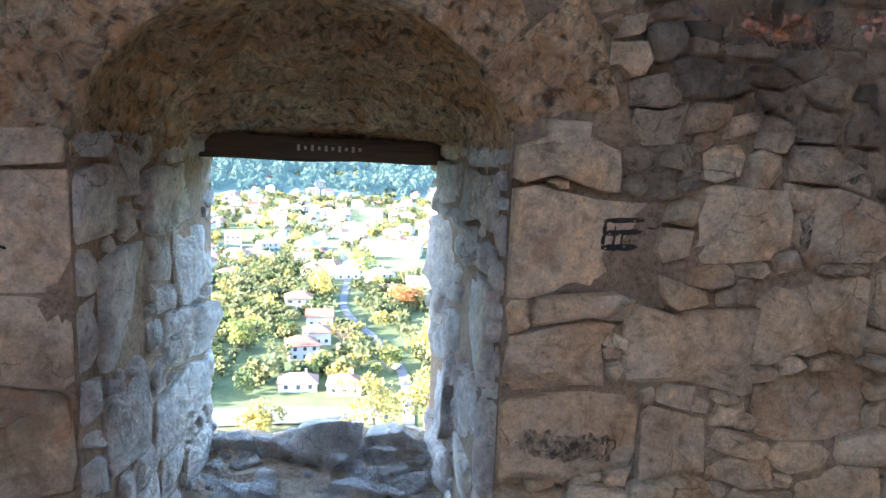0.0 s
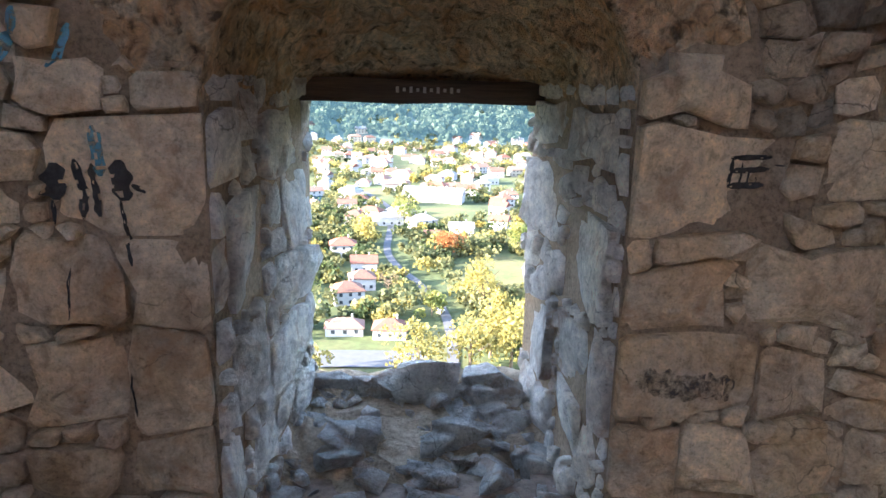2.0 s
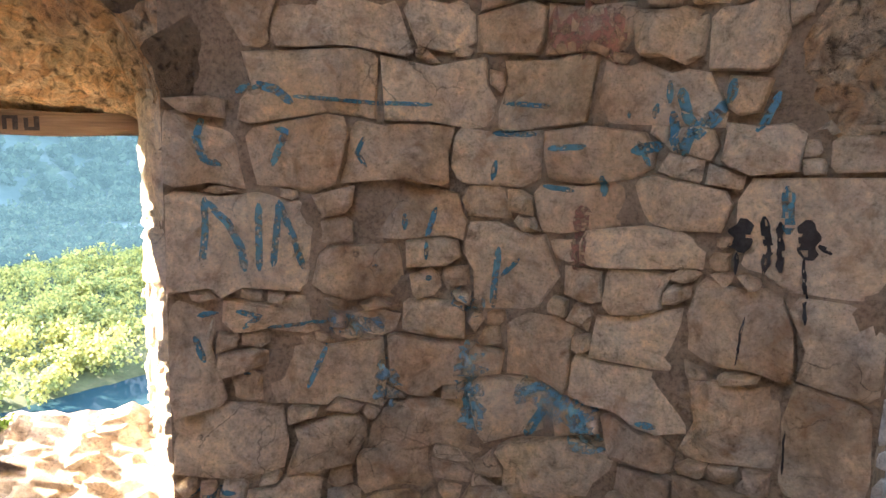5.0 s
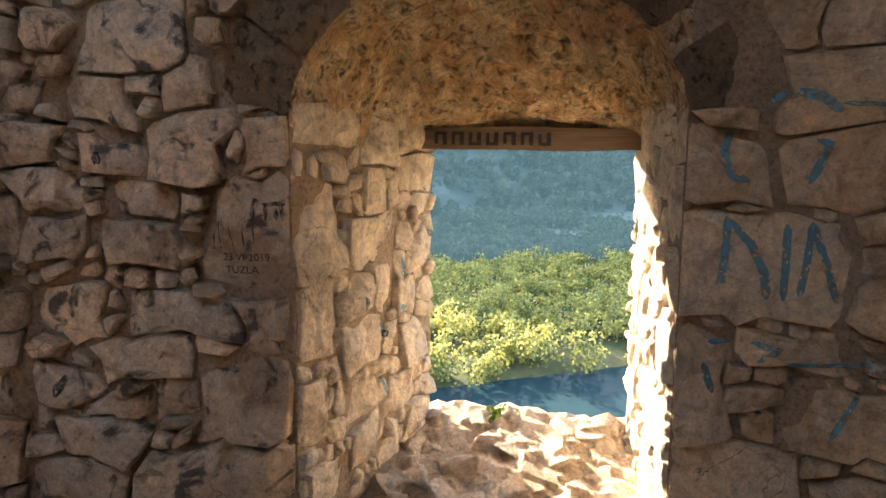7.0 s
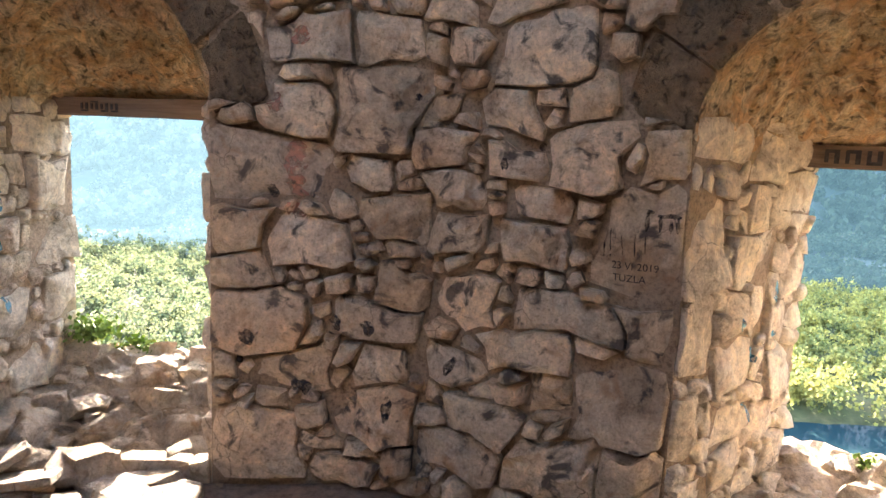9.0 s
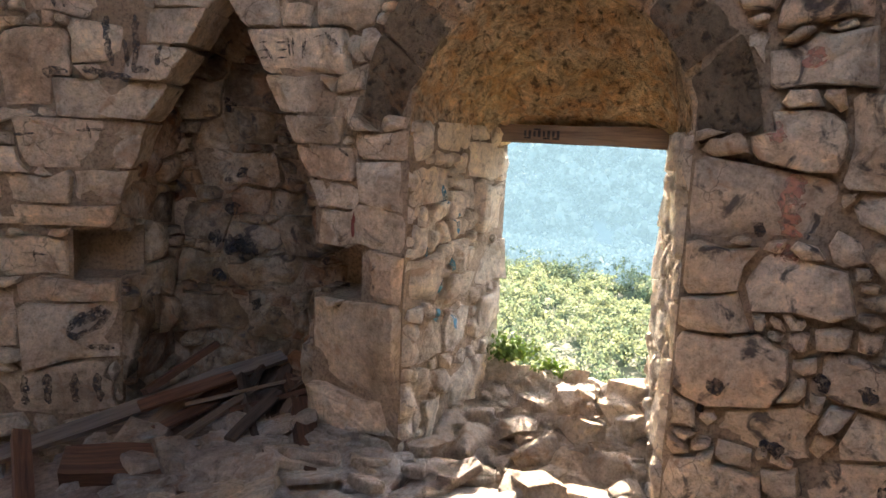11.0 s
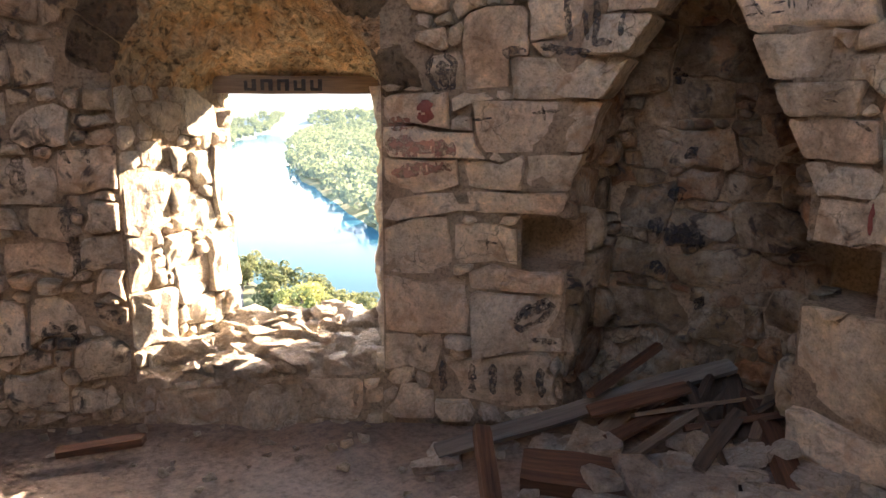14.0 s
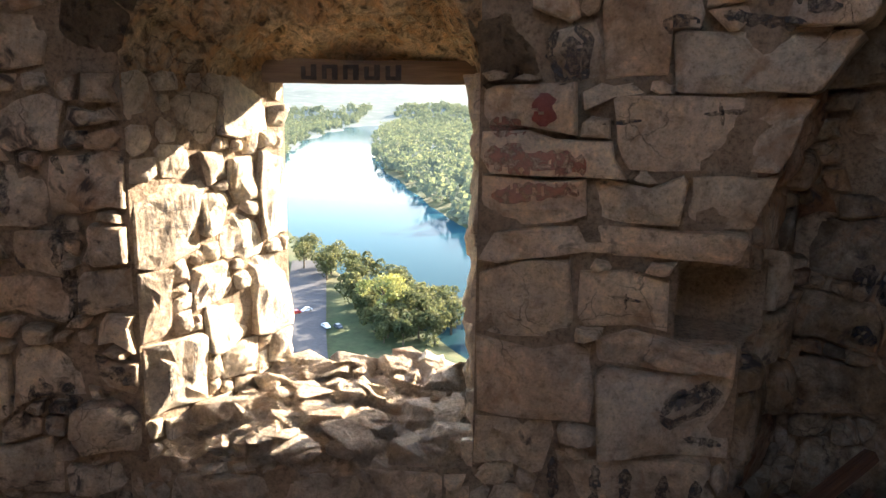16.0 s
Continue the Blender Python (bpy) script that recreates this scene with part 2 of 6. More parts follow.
def softened(poly, rng, gap, wobble):
    """Insets a polygon, nips its corners and roughens its outline."""
    c = middle(poly)
    k = len(poly)
    out = []
    for i in range(k):
        a, b, d = poly[i - 1], poly[i], poly[(i + 1) % k]
        for q in (a, d):
            le = math.hypot(q[0] - b[0], q[1] - b[1]) or 1e-6
            f = min(0.30, rng.uniform(0.004, 0.022) / le)
            out.append((b[0] + f * (q[0] - b[0]), b[1] + f * (q[1] - b[1])))
    res = []
    for i, q in enumerate(out):
        nxt = out[(i + 1) % len(out)]
        le = math.hypot(nxt[0] - q[0], nxt[1] - q[1])
        cuts = min(4, int(le / 0.065)) if i % 2 else 0
        for j in range(cuts + 1):
            f = j / (cuts + 1)
            w = (q[0] + f * (nxt[0] - q[0]), q[1] + f * (nxt[1] - q[1]))
            r = math.hypot(w[0] - c[0], w[1] - c[1]) or 1e-6
            g = max(0.4, (r - gap + rng.uniform(-wobble, wobble * 0.6)) / r)
            res.append((c[0] + (w[0] - c[0]) * g, c[1] + (w[1] - c[1]) * g))
    return res


def stone_piece(run, poly, proud, rng, mat, parent, name="stone", lean=None, deep=0.06):
    """One wall stone: a rough-hewn block whose face is broken by a few chipped planes, its outline given in wall coordinates."""
    c = middle(poly)
    k = len(poly)
    tu, tz = rng.uniform(-0.2, 0.2), rng.uniform(-0.2, 0.2)
    off = rng.uniform(0, 50)
    r = sum(math.hypot(q[0] - c[0], q[1] - c[1]) for q in poly) / k
    chips = []
    for _ in range(4):
        a = rng.uniform(0, 2 * math.pi)
        chips.append((math.cos(a), math.sin(a), rng.uniform(0.2, 0.75) * r, rng.uniform(0.2, 0.8)))
    edge = max(0.84, 1 - 0.006 / r)
    verts, faces = [], []

    def face_height(u, z, rough):
        du, dz = u - c[0], z - c[1]
        cut = sum(min(0.0, (w - du * cu - dz * cz) * g) for cu, cz, w, g in chips)
        return max(cut, -0.65 * proud) + tu * du + tz * dz + rough * min(1.0, proud / 0.034) * noise.noise((u * 14 + off, z * 14, off))

    for ring, (scale, h) in enumerate(((1.0, -deep), (0.995, proud * 0.86), (edge, proud * 1.0), (0.74, proud * 1.06), (0.40, proud * 1.10))):
        for q in poly:
            u, z = c[0] + (q[0] - c[0]) * scale, c[1] + (q[1] - c[1]) * scale
            hh = h
            if ring:
                hh += face_height(u, z, (0.010, 0.014, 0.022, 0.022)[ring - 1])
            if lean:
                hh += lean(z)
            verts.append(run.at(u, z, hh))
    verts.append(run.at(c[0], c[1], proud * 1.1 + face_height(c[0], c[1], 0.02) + (lean(c[1]) if lean else 0)))
    for g in range(4):
        for i in range(k):
            j = (i + 1) % k
            faces.append((g * k + i, g * k + j, (g + 1) * k + j, (g + 1) * k + i))
    faces += [(4 * k + i, 4 * k + (i + 1) % k, 5 * k) for i in range(k)]
    return obj(name, verts, faces, mat, parent)


def inside(q, block):
    return all((q[0] - a[0]) * (c[1] - a[1]) - (q[1] - a[1]) * (c[0] - a[0]) < 0 for a, c in zip(block, block[1:] + block[:1]))


def rect(uc, zc, w, h):
    return [(uc - w / 2, zc - h / 2), (uc + w / 2, zc - h / 2), (uc + w / 2, zc + h / 2), (uc - w / 2, zc + h / 2)]


def keep_off(block, u, z):
    """Signed distance of points from a convex block (counter-clockwise), negative inside."""
    d = np.full(u.shape, -9.0)
    for (ax, az), (cx, cz) in zip(block, block[1:] + block[:1]):
        le = math.hypot(cx - ax, cz - az) or 1e-6
        d = np.maximum(d, ((u - ax) * (cz - az) - (z - az) * (cx - ax)) / le)
    return d


def box_gap(u, z, box):
    """Signed distance of points from an upright box, negative inside."""
    du, dz = np.abs(u - box[0]) - box[2] / 2, np.abs(z - box[1]) - box[3] / 2
    return np.hypot(np.maximum(du, 0), np.maximum(dz, 0)) + np.minimum(np.maximum(du, dz), 0)


def straightened(poly, slack):
    """Drops outline points that lie close to the line between those kept, so that edges run straight and corners stay sharp."""
    c = middle(poly)
    start = max(range(len(poly)), key=lambda i: math.hypot(poly[i][0] - c[0], poly[i][1] - c[1]))
    ring = poly[start:] + poly[:start]

    def thin(pts):
        a, b = pts[0], pts[-1]
        ex, ez = b[0] - a[0], b[1] - a[1]
        le = math.hypot(ex, ez)
        far, at = 0.0, 0
        for i, q in enumerate(pts[1:-1], 1):
            d = abs((q[0] - a[0]) * ez - (q[1] - a[1]) * ex) / le if le > 1e-6 else math.hypot(q[0] - a[0], q[1] - a[1])
            if d > far:
                far, at = d, i
        return [a, b] if far < slack else thin(pts[:at + 1])[:-1] + thin(pts[at:])

    out = thin(ring + ring[:1])[:-1]
    res = []
    for a, b in zip(out, out[1:] + out[:1]):
        n = min(3, int(math.hypot(b[0] - a[0], b[1] - a[1]) / 0.09))
        res += [(a[0] + (b[0] - a[0]) * k / (n + 1), a[1] + (b[1] - a[1]) * k / (n + 1)) for k in range(n + 1)]
    return res if len(res) > 4 else poly


def masonry(parent, run, u0, u1, z0, z1, size, mat, seed, big=(), blocks=(), proud=(0.016, 0.06), gap=0.003, wobble=0.004, lean=None, tall=1.0, lean_joint=0.018, deep=None, small=None):
    """Rubble walling: the big stones where they stand, ever smaller ones packed between; each grows until it meets its neighbours."""
    rng = random.Random(seed)
    boxes = []
    for uc, zc, w, h in big:
        if not any(inside((uc, zc), b) for b in blocks):
            boxes.append((uc, zc, w * 0.93, h * 0.90))
    span = (u1 - u0) * (z1 - z0)
    for f, tries in ((1.35, 50), (1.0, 120), (0.75, 220), (0.5, 650), (0.36, 900), (0.24, 900)):
        for _ in range(int(tries * span)):
            w, h = size[0] * f * rng.uniform(0.75, 1.35), size[1] * f * rng.uniform(0.8, 1.25) * tall
            u, z = rng.uniform(u0 + 0.3 * w, u1 - 0.3 * w), rng.uniform(z0 + 0.3 * h, z1 - 0.3 * h)
            if f > 0.55 and small and small(u, z):
                continue
            if all(abs(u - q[0]) > (w + q[2]) / 2 + 0.006 or abs(z - q[1]) > (h + q[3]) / 2 + 0.005 for q in boxes) and not any(inside((u, z), b) for b in blocks):
                boxes.append((u, z, w, h))
    phase = [rng.uniform(0, 6.28) for _ in range(6)]

    def bent(u, z):
        """Leans and bows the joints, the same for both stones beside them."""
        bu = np.sin(9 * z + 5 * u + phase[0]) + 0.6 * np.sin(17 * z - 11 * u + phase[1]) + 0.2 * np.sin(37 * z + 25 * u + phase[2])
        bz = np.sin(8 * u - 6 * z + phase[3]) + 0.6 * np.sin(16 * u + 12 * z + phase[4]) + 0.2 * np.sin(35 * u - 29 * z + phase[5])
        return u + lean_joint * bu, z + 0.8 * lean_joint * bz

    for i, p in enumerate(boxes):
        near = [q for j, q in enumerate(boxes) if j != i and abs(q[0] - p[0]) < (p[2] + q[2]) / 2 + 0.16 and abs(q[1] - p[1]) < (p[3] + q[3]) / 2 + 0.16]
        nw, nh = max(3, min(8, round(p[2] / 0.04))), max(2, min(7, round(p[3] / 0.04)))
        x, y = p[2] / 2, p[3] / 2
        rim = [(-x + 2 * x * k / nw, -y) for k in range(nw)] + [(x, -y + 2 * y * k / nh) for k in range(nh)] + [(x - 2 * x * k / nw, y) for k in range(nw)] + [(-x, y - 2 * y * k / nh) for k in range(nh)]
        rim = np.array(rim)
        far = np.hypot(rim[:, 0], rim[:, 1])
        way = rim / far[:, None]
        step = np.linspace(0.0, 1.0, 46)
        rr = 0.5 * far[:, None] + (0.5 * far[:, None] + 0.11) * step[None, :]
        u, z = p[0] + way[:, :1] * rr, p[1] + way[:, 1:] * rr
        bu, bz = bent(u, z)
        own = box_gap(bu, bz, p)
        stop = (own > 0.075) | (u < u0) | (u > u1) | (z < z0) | (z > z1)
        for q in near:
            stop |= box_gap(bu, bz, q) < own
        for b in blocks:
            stop |= keep_off(b, u, z) < 0.004
        first = np.where(stop.any(axis=1), stop.argmax(axis=1), 45)
        if (first == 0).sum() > 0.6 * len(first):
            continue
        reach = rr[np.arange(len(first)), first]
        g = gap * rng.uniform(0.7, 1.6)
        turn = np.arctan2(way[:, 1], way[:, 0])
        if rng.random() < 0.6:                            # a chipped corner or a lost bit of mortar
            off = np.abs((turn - rng.uniform(-3.14, 3.14) + 3.1416) % 6.2832 - 3.1416)
            reach = reach - rng.uniform(0.006, 0.022) * np.maximum(0, 1 - off / rng.uniform(0.35, 0.8))
        reach = np.maximum(reach - g - np.array([rng.uniform(0, wobble) for _ in first]), 0.3 * far)
        poly = straightened([(p[0] + w[0] * r, p[1] + w[1] * r) for w, r in zip(way.tolist(), reach.tolist())], 0.009)
        if area(poly) < 0.0007:
            continue
        stone_piece(run, poly, rng.uniform(*proud), rng, mat(p[0], p[1]) if callable(mat) else mat, parent(p[0]) if callable(parent) else parent, lean=lean, deep=deep(p[0], p[1]) if deep else 0.06)


def prism(name, outline, z0, z1, mat, parent=None):
    """A solid from a plan outline (counter-clockwise)."""
    k = len(outline)
    verts = [(x, y, z0) for x, y in outline] + [(x, y, z1) for x, y in outline]
    faces = [(i, (i + 1) % k, k + (i + 1) % k, k + i) for i in range(k)]
    faces += [tuple(range(k - 1, -1, -1)), tuple(range(k, 2 * k))]
    return obj(name, verts, faces, mat, parent)


def rock(name, at, size, rng, mat, parent=None, flat=1.0):
    """A broken stone: the hull of a jittered point cloud."""
    bm = bmesh.new()
    for _ in range(12):
        d = Vector((rng.gauss(0, 1), rng.gauss(0, 1), rng.gauss(0, 1))).normalized()
        d = Vector([math.copysign(abs(v) ** 0.6, v) for v in d])
        bm.verts.new((d.x * size * rng.uniform(0.75, 1.1) * 0.6, d.y * size * rng.uniform(0.6, 1.0) * 0.5, d.z * size * flat * rng.uniform(0.8, 1.05) * 0.4))
    hull = bmesh.ops.convex_hull(bm, input=bm.verts)
    bmesh.ops.delete(bm, geom=[g for g in hull["geom_interior"] if isinstance(g, bmesh.types.BMVert)], context="VERTS")
    bmesh.ops.subdivide_edges(bm, edges=bm.edges[:], cuts=1, use_grid_fill=True)
    o = rng.uniform(0, 90)
    for v in bm.verts:
        v.co *= 1 + 0.13 * noise.noise((v.co.x / size * 3.2 + o, v.co.y / size * 3.2, v.co.z / size * 3.2)) - 0.03 * rng.random()
    ob = part(name, bm, mat, parent)
    ob.matrix_basis = pose(*at, rng.uniform(-12, 12), rng.uniform(-12, 12), rng.uniform(0, 360))
    return ob


# ---------------------------------------------------------------- plan of the chamber
FLOOR, TOP = 0.15, 3.3
W1R, W1L, W1RO, W1LO = (0.172, 1.985), (-0.905, 1.77), (-0.02, 2.96), (-0.89, 2.82)
W2R, W2L, W2RO, W2LO = (-2.545, 0.775), (-2.985, -0.262), (-3.42, 1.12), (-3.75, 0.34)
W3R, W3L, W3RO, W3LO = (-3.23, -1.876), (-3.05, -2.885), (-4.06, -2.16), (-3.95, -2.91)
W4R, W4L, W4RO, W4LO = (-2.10, -4.615), (-1.19, -5.168), (-2.44, -5.21), (-1.79, -5.61)
FPR, FPL = (-3.05, -3.34), (-2.70, -4.146)       # fireplace opening, both sides at its foot
LINE_A = [(1.75, 2.22), (0.66, 2.05), W1R]
LINE_AB = [W1L, (-1.42, 1.68), (-1.85, 1.61), (-2.10, 1.45), (-2.30, 1.17), W2R]
LINE_BC = [W2L, (-3.14, -0.62), (-3.26, -1.05), (-3.30, -1.38), (-3.28, -1.63), W3R]
LINE_CD = [W3L, (-3.05, -3.32), (-2.90, -3.75), (-2.70, -4.13), W4R]
LINE_DE = [W4L, (-0.90, -5.31), (0.35, -5.75)]
CLOSING = [(1.9, -5.1), (2.9, -3.4), (3.0, -1.2), (2.5, 0.9)]
SKY_HOLE = 1.32                                     # half width of the opening added in the unseen roof to light the room

# walls: solid cores, stones in front of them
def wall(name, line, outer, label):
    core = prism(name, [tuple(p) for p in line] + [tuple(p) for p in reversed(outer)], -7.0, TOP, M_MORTAR)
    return tagged(core, label, "wall", kind="structure")


wall_a = wall("wall_north_right", LINE_A, [(2.0, 3.3), (0.7, 3.1), W1RO], "rough limestone rubble wall with smooth quoins, beside a window")
wall_ab = wall("wall_north_left", LINE_AB, [W1LO, (-1.9, 2.7), (-2.8, 2.1), W2RO], "limestone rubble wall with blue spray paint between two windows")
wall_bc = wall("wall_west", LINE_BC, [W2LO, (-4.05, -0.5), (-4.2, -1.4), W3RO], "limestone rubble wall with black smudges between two windows")
wall_de = wall("wall_south", LINE_DE, [W4LO, (-1.2, -6.0), (0.4, -6.7)], "dark limestone rubble wall beside a window")
closing = wall("wall_east", [LINE_DE[-1]] + CLOSING + [LINE_A[0]], [(0.4, -6.7), (2.6, -6.0), (3.9, -3.8), (4.0, -1.0), (3.4, 1.6), (2.0, 3.3)], "plain stone wall closing the chamber")

# fireplace wall: two piers, a back, and the hood above
SOCKET = (0.815, 1.03)                           # beam sockets beside the opening, foot and head
wall_cd_r = wall("wall_fireplace_right", [W3L, (-3.05, -3.09), (-3.35, -3.09), (-3.35, -3.40), (-3.56, -3.42)], [W3LO, (-4.1, -3.4), (-3.9, -3.5)], "limestone pier of big squared blocks between window and fireplace")
wall_cd_l = wall("wall_fireplace_left", [(-3.16, -4.36), (-2.88, -4.23), (-2.708, -4.457), (-2.554, -4.26), W4R], [(-3.5, -4.6), (-3.2, -4.9), W4RO], "limestone pier of squared blocks with faded paint beside the fireplace")
for wl, plan in ((wall_cd_r, [(-3.05, -3.09), FPR, (-3.352, -3.405), (-3.352, -3.09)]), (wall_cd_l, [FPL, (-2.554, -4.26), (-2.708, -4.457), (-2.88, -4.23)])):
    prism("core", plan, -7.0, SOCKET[0], M_MORTAR, wl)
    prism("core", plan, SOCKET[1], TOP, M_MORTAR, wl)
wall_back = wall("wall_fireplace_back", [(-3.56, -3.42), (-3.42, -3.95), (-3.16, -4.36)], [(-4.0, -3.45), (-3.95, -4.1), (-3.5, -4.65)], "sooty limestone back wall of the fireplace")

GABLE = [(0.44, 1.03), (1.355, 1.04), (1.2, 1.5), (0.868, 2.08), (0.435, 1.18)]   # pointed fireplace opening, along the wall and up


def hood(name, outline, parent):
    """Masonry slab above the fireplace, on one side of its pointed opening."""
    run = Run(LINE_CD)
    k = len(outline)
    verts = [run.at(u, z, 0.0) for u, z in outline] + [run.at(u, z, -0.26) for u, z in outline]
    faces = [tuple(range(k)), tuple(range(2 * k - 1, k - 1, -1))] + [(i, (i + 1) % k, k + (i + 1) % k, k + i) for i in range(k)]
    return obj(name, verts, faces, M_MORTAR, parent)


hood("hood", [(0.30, 1.18), (0.36, 1.18), (0.80, 2.14), (0.868, 2.14), (0.868, TOP), (0.30, TOP)], wall_cd_r)
hood("hood", [(1.28, 1.5), (1.44, 1.04), (1.48, 1.04), (1.48, TOP), (0.868, TOP), (0.868, 2.14), (0.93, 2.14)], wall_cd_l)

RUN_A, RUN_AB, RUN_BC, RUN_CD, RUN_DE = Run(LINE_A), Run(LINE_AB), Run(LINE_BC), Run(LINE_CD), Run(LINE_DE)

# ---------------------------------------------------------------- windows
def arch_points(a, c, spring, rise, n=14):
    """Inner arch over the opening from plan point a to c, as (fraction across, z)."""
    return [(0.5 - 0.5 * math.cos(math.pi * i / n), spring + rise * math.sin(math.pi * i / n)) for i in range(n + 1)]


def window(name, ri, li, ro, lo, sill_in, sill_out, spring, rise, lintel, seed, label):
    """Reveal between the inner corners ri, li and outer corners ro, lo (right and left seen from inside): vault, sill, lintel plank."""
    rng = random.Random(seed)
    ri, li, ro, lo = map(Vector, (ri, li, ro, lo))
    # vault and the masonry above it
    n, depth = 44, 36
    arc = arch_points(ri, li, spring, rise, n)
    verts, faces = [], []
    for d in range(depth + 1):
        f = d / depth
        for fr, z in arc:
            a = ri.lerp(ro, f)
            c = li.lerp(lo, f)
            q = a.lerp(c, fr)
            end = lintel + 0.05
            g = f ** 1.25
            zz = z * (1 - g) + end * g
            k = min(1, 6 * (f + 0.02), 3 * (1 - f))
            zz += 1.3 * k * (0.06 * noise.noise((q.x * 4 + seed, q.y * 4, zz * 4)) + 0.055 * noise.noise((q.x * 12 + seed, q.y * 12, zz * 12)) + 0.022 * noise.noise((q.x * 30 + seed, q.y * 30, zz * 30)))
            verts.append((q.x, q.y, zz))
    w = n + 1
    for d in range(depth):
        for i in range(n):
            faces.append((d * w + i, d * w + i + 1, (d + 1) * w + i + 1, (d + 1) * w + i))
    top0 = len(verts)
    for a, c in ((ri, li), (ro, lo)):
        for i in range(w):
            q = a.lerp(c, arc[i][0])
            verts.append((q.x, q.y, TOP))
    last = depth * w
    for i in range(n):
        faces.append((i + 1, i, top0 + i, top0 + i + 1))
        faces.append((last + i, last + i + 1, top0 + w + i + 1, top0 + w + i))
        faces.append((top0 + i, top0 + w + i, top0 + w + i + 1, top0 + i + 1))
    frame_ob = tagged(obj(name, verts, faces, M_VAULT, None, True), label, "window", kind="structure")
    # sill: a rough ramp of packed rubble
    nu, nv = 22, 22
    sv, sf = [], []
    for j in range(nv + 1):
        f = -0.03 + 1.1 * j / nv
        for i in range(nu + 1):
            g = -0.04 + 1.08 * i / nu
            q = ri.lerp(ro, f).lerp(li.lerp(lo, f), g)
            z = sill_in + (sill_out - sill_in) * min(1, max(0, f)) + 0.035 * noise.noise((q.x * 5, q.y * 5, seed)) + 0.028 * noise.noise((q.x * 14, q.y * 14, seed + 3)) + 0.02 * noise.noise((q.x * 33, q.y * 33, seed))
            sv.append((q.x, q.y, z))
    base = len(sv)
    for j in range(nv):
        for i in range(nu):
            a = j * (nu + 1) + i
            sf.append((a, a + nu + 1, a + nu + 2, a + 1))
    rim = [i for i in range(nu + 1)] + [j * (nu + 1) + nu for j in range(1, nv + 1)] + [nv * (nu + 1) + i for i in range(nu - 1, -1, -1)] + [j * (nu + 1) for j in range(nv - 1, 0, -1)]
    for i in rim:
        sv.append((sv[i][0], sv[i][1], -7.0))
    m = len(rim)
    for i in range(m):
        sf.append((rim[i], rim[(i + 1) % m], base + (i + 1) % m, base + i))
    sill = obj("sill", sv, sf, M_RUBBLE, frame_ob)
    tagged(sill, "sloping sill of packed stone rubble")
    # lintel plank
    a, c = ro.lerp(ri, 0.06), lo.lerp(li, 0.06)
    along = (c - a)
    ln = along.length + 0.16
    bm = bmesh.new()
    bmesh.ops.create_cube(bm, size=1.0)
    bmesh.ops.scale(bm, vec=(ln, 0.14, 0.085), verts=bm.verts)
    bmesh.ops.subdivide_edges(bm, edges=[e for e in bm.edges if abs(e.verts[0].co.x - e.verts[1].co.x) > 0.5], cuts=9)
    for v in bm.verts:
        v.co.z += 0.008 * noise.noise((v.co.x * 4 + seed, v.co.y * 9, v.co.z * 8))
        v.co.y += 0.008 * noise.noise((v.co.x * 3 + seed, v.co.y * 9, v.co.z * 18 + 5))
    plank = part("lintel_plank", bm, M_CHAR if seed == 1 else M_WOOD, frame_ob, "weathered wooden lintel plank with scribbled writing")
    mid = (a + c) / 2
    plank.matrix_basis = pose(mid.x, mid.y, lintel + 0.045, 0, 0, math.degrees(math.atan2(along.y, along.x)))
    return frame_ob


def voussoirs(parent, ri, li, spring, rise, seed, ring=0.24, count=7, mat=None):
    """Arch stones of porous tufa; returns the convex outline that the rubble above keeps off."""
    rng = random.Random(seed)
    run = Run([ri, li])
    wd = run.length
    arc = arch_points(ri, li, spring, rise, count * 4)
    pts = [(fr * wd, z) for fr, z in arc]
    cx, cz = wd / 2, spring - 0.15
    def out(p, r):
        d = math.hypot(p[0] - cx, p[1] - cz)
        return (p[0] + (p[0] - cx) / d * r, p[1] + (p[1] - cz) / d * r)
    for i in range(count):
        seg = pts[i * 4:i * 4 + 5]
        r = ring * rng.uniform(0.85, 1.1)
        poly = [out(p, 0.0) for p in seg] + [out(p, r) for p in reversed(seg)]
        if area(poly) < 0:
            poly.reverse()
        stone_piece(run, softened(poly, rng, 0.004, 0.005), rng.uniform(0.008, 0.022), rng, mat or M_TUFA, parent, "voussoir")
    return [out(p, ring) for p in pts[::2]], run


window_1 = window("window_1", W1R, W1L, W1RO, W1LO, 0.02, 0.24, 1.41, 0.43, 1.375, 1, "arched window reveal of tufa with dark lintel plank, open to the village")
window_2 = window("window_2", W2R, W2L, W2RO, W2LO, 0.10, 0.27, 1.48, 0.44, 1.40, 2, "arched window reveal of orange tufa, open to the river")
window_3 = window("window_3", W3R, W3L, W3RO, W3LO, 0.12, 0.36, 1.50, 0.54, 1.49, 3, "arched window reveal of tufa with broken sill, open to wooded hills")
window_4 = window("window_4", W4R, W4L, W4RO, W4LO, 0.33, 0.40, 1.50, 0.48, 1.53, 4, "arched window reveal of tufa in full sun, open to a river bend")

# ---------------------------------------------------------------- floor and roof
def within(x, y, ring):
    """Whether a plan point lies inside a closed outline."""
    odd = False
    for (ax, ay), (bx, by) in zip(ring, ring[1:] + ring[:1]):
        if (ay > y) != (by > y) and x < (bx - ax) * (y - ay) / (by - ay) + ax:
            odd = not odd
    return odd


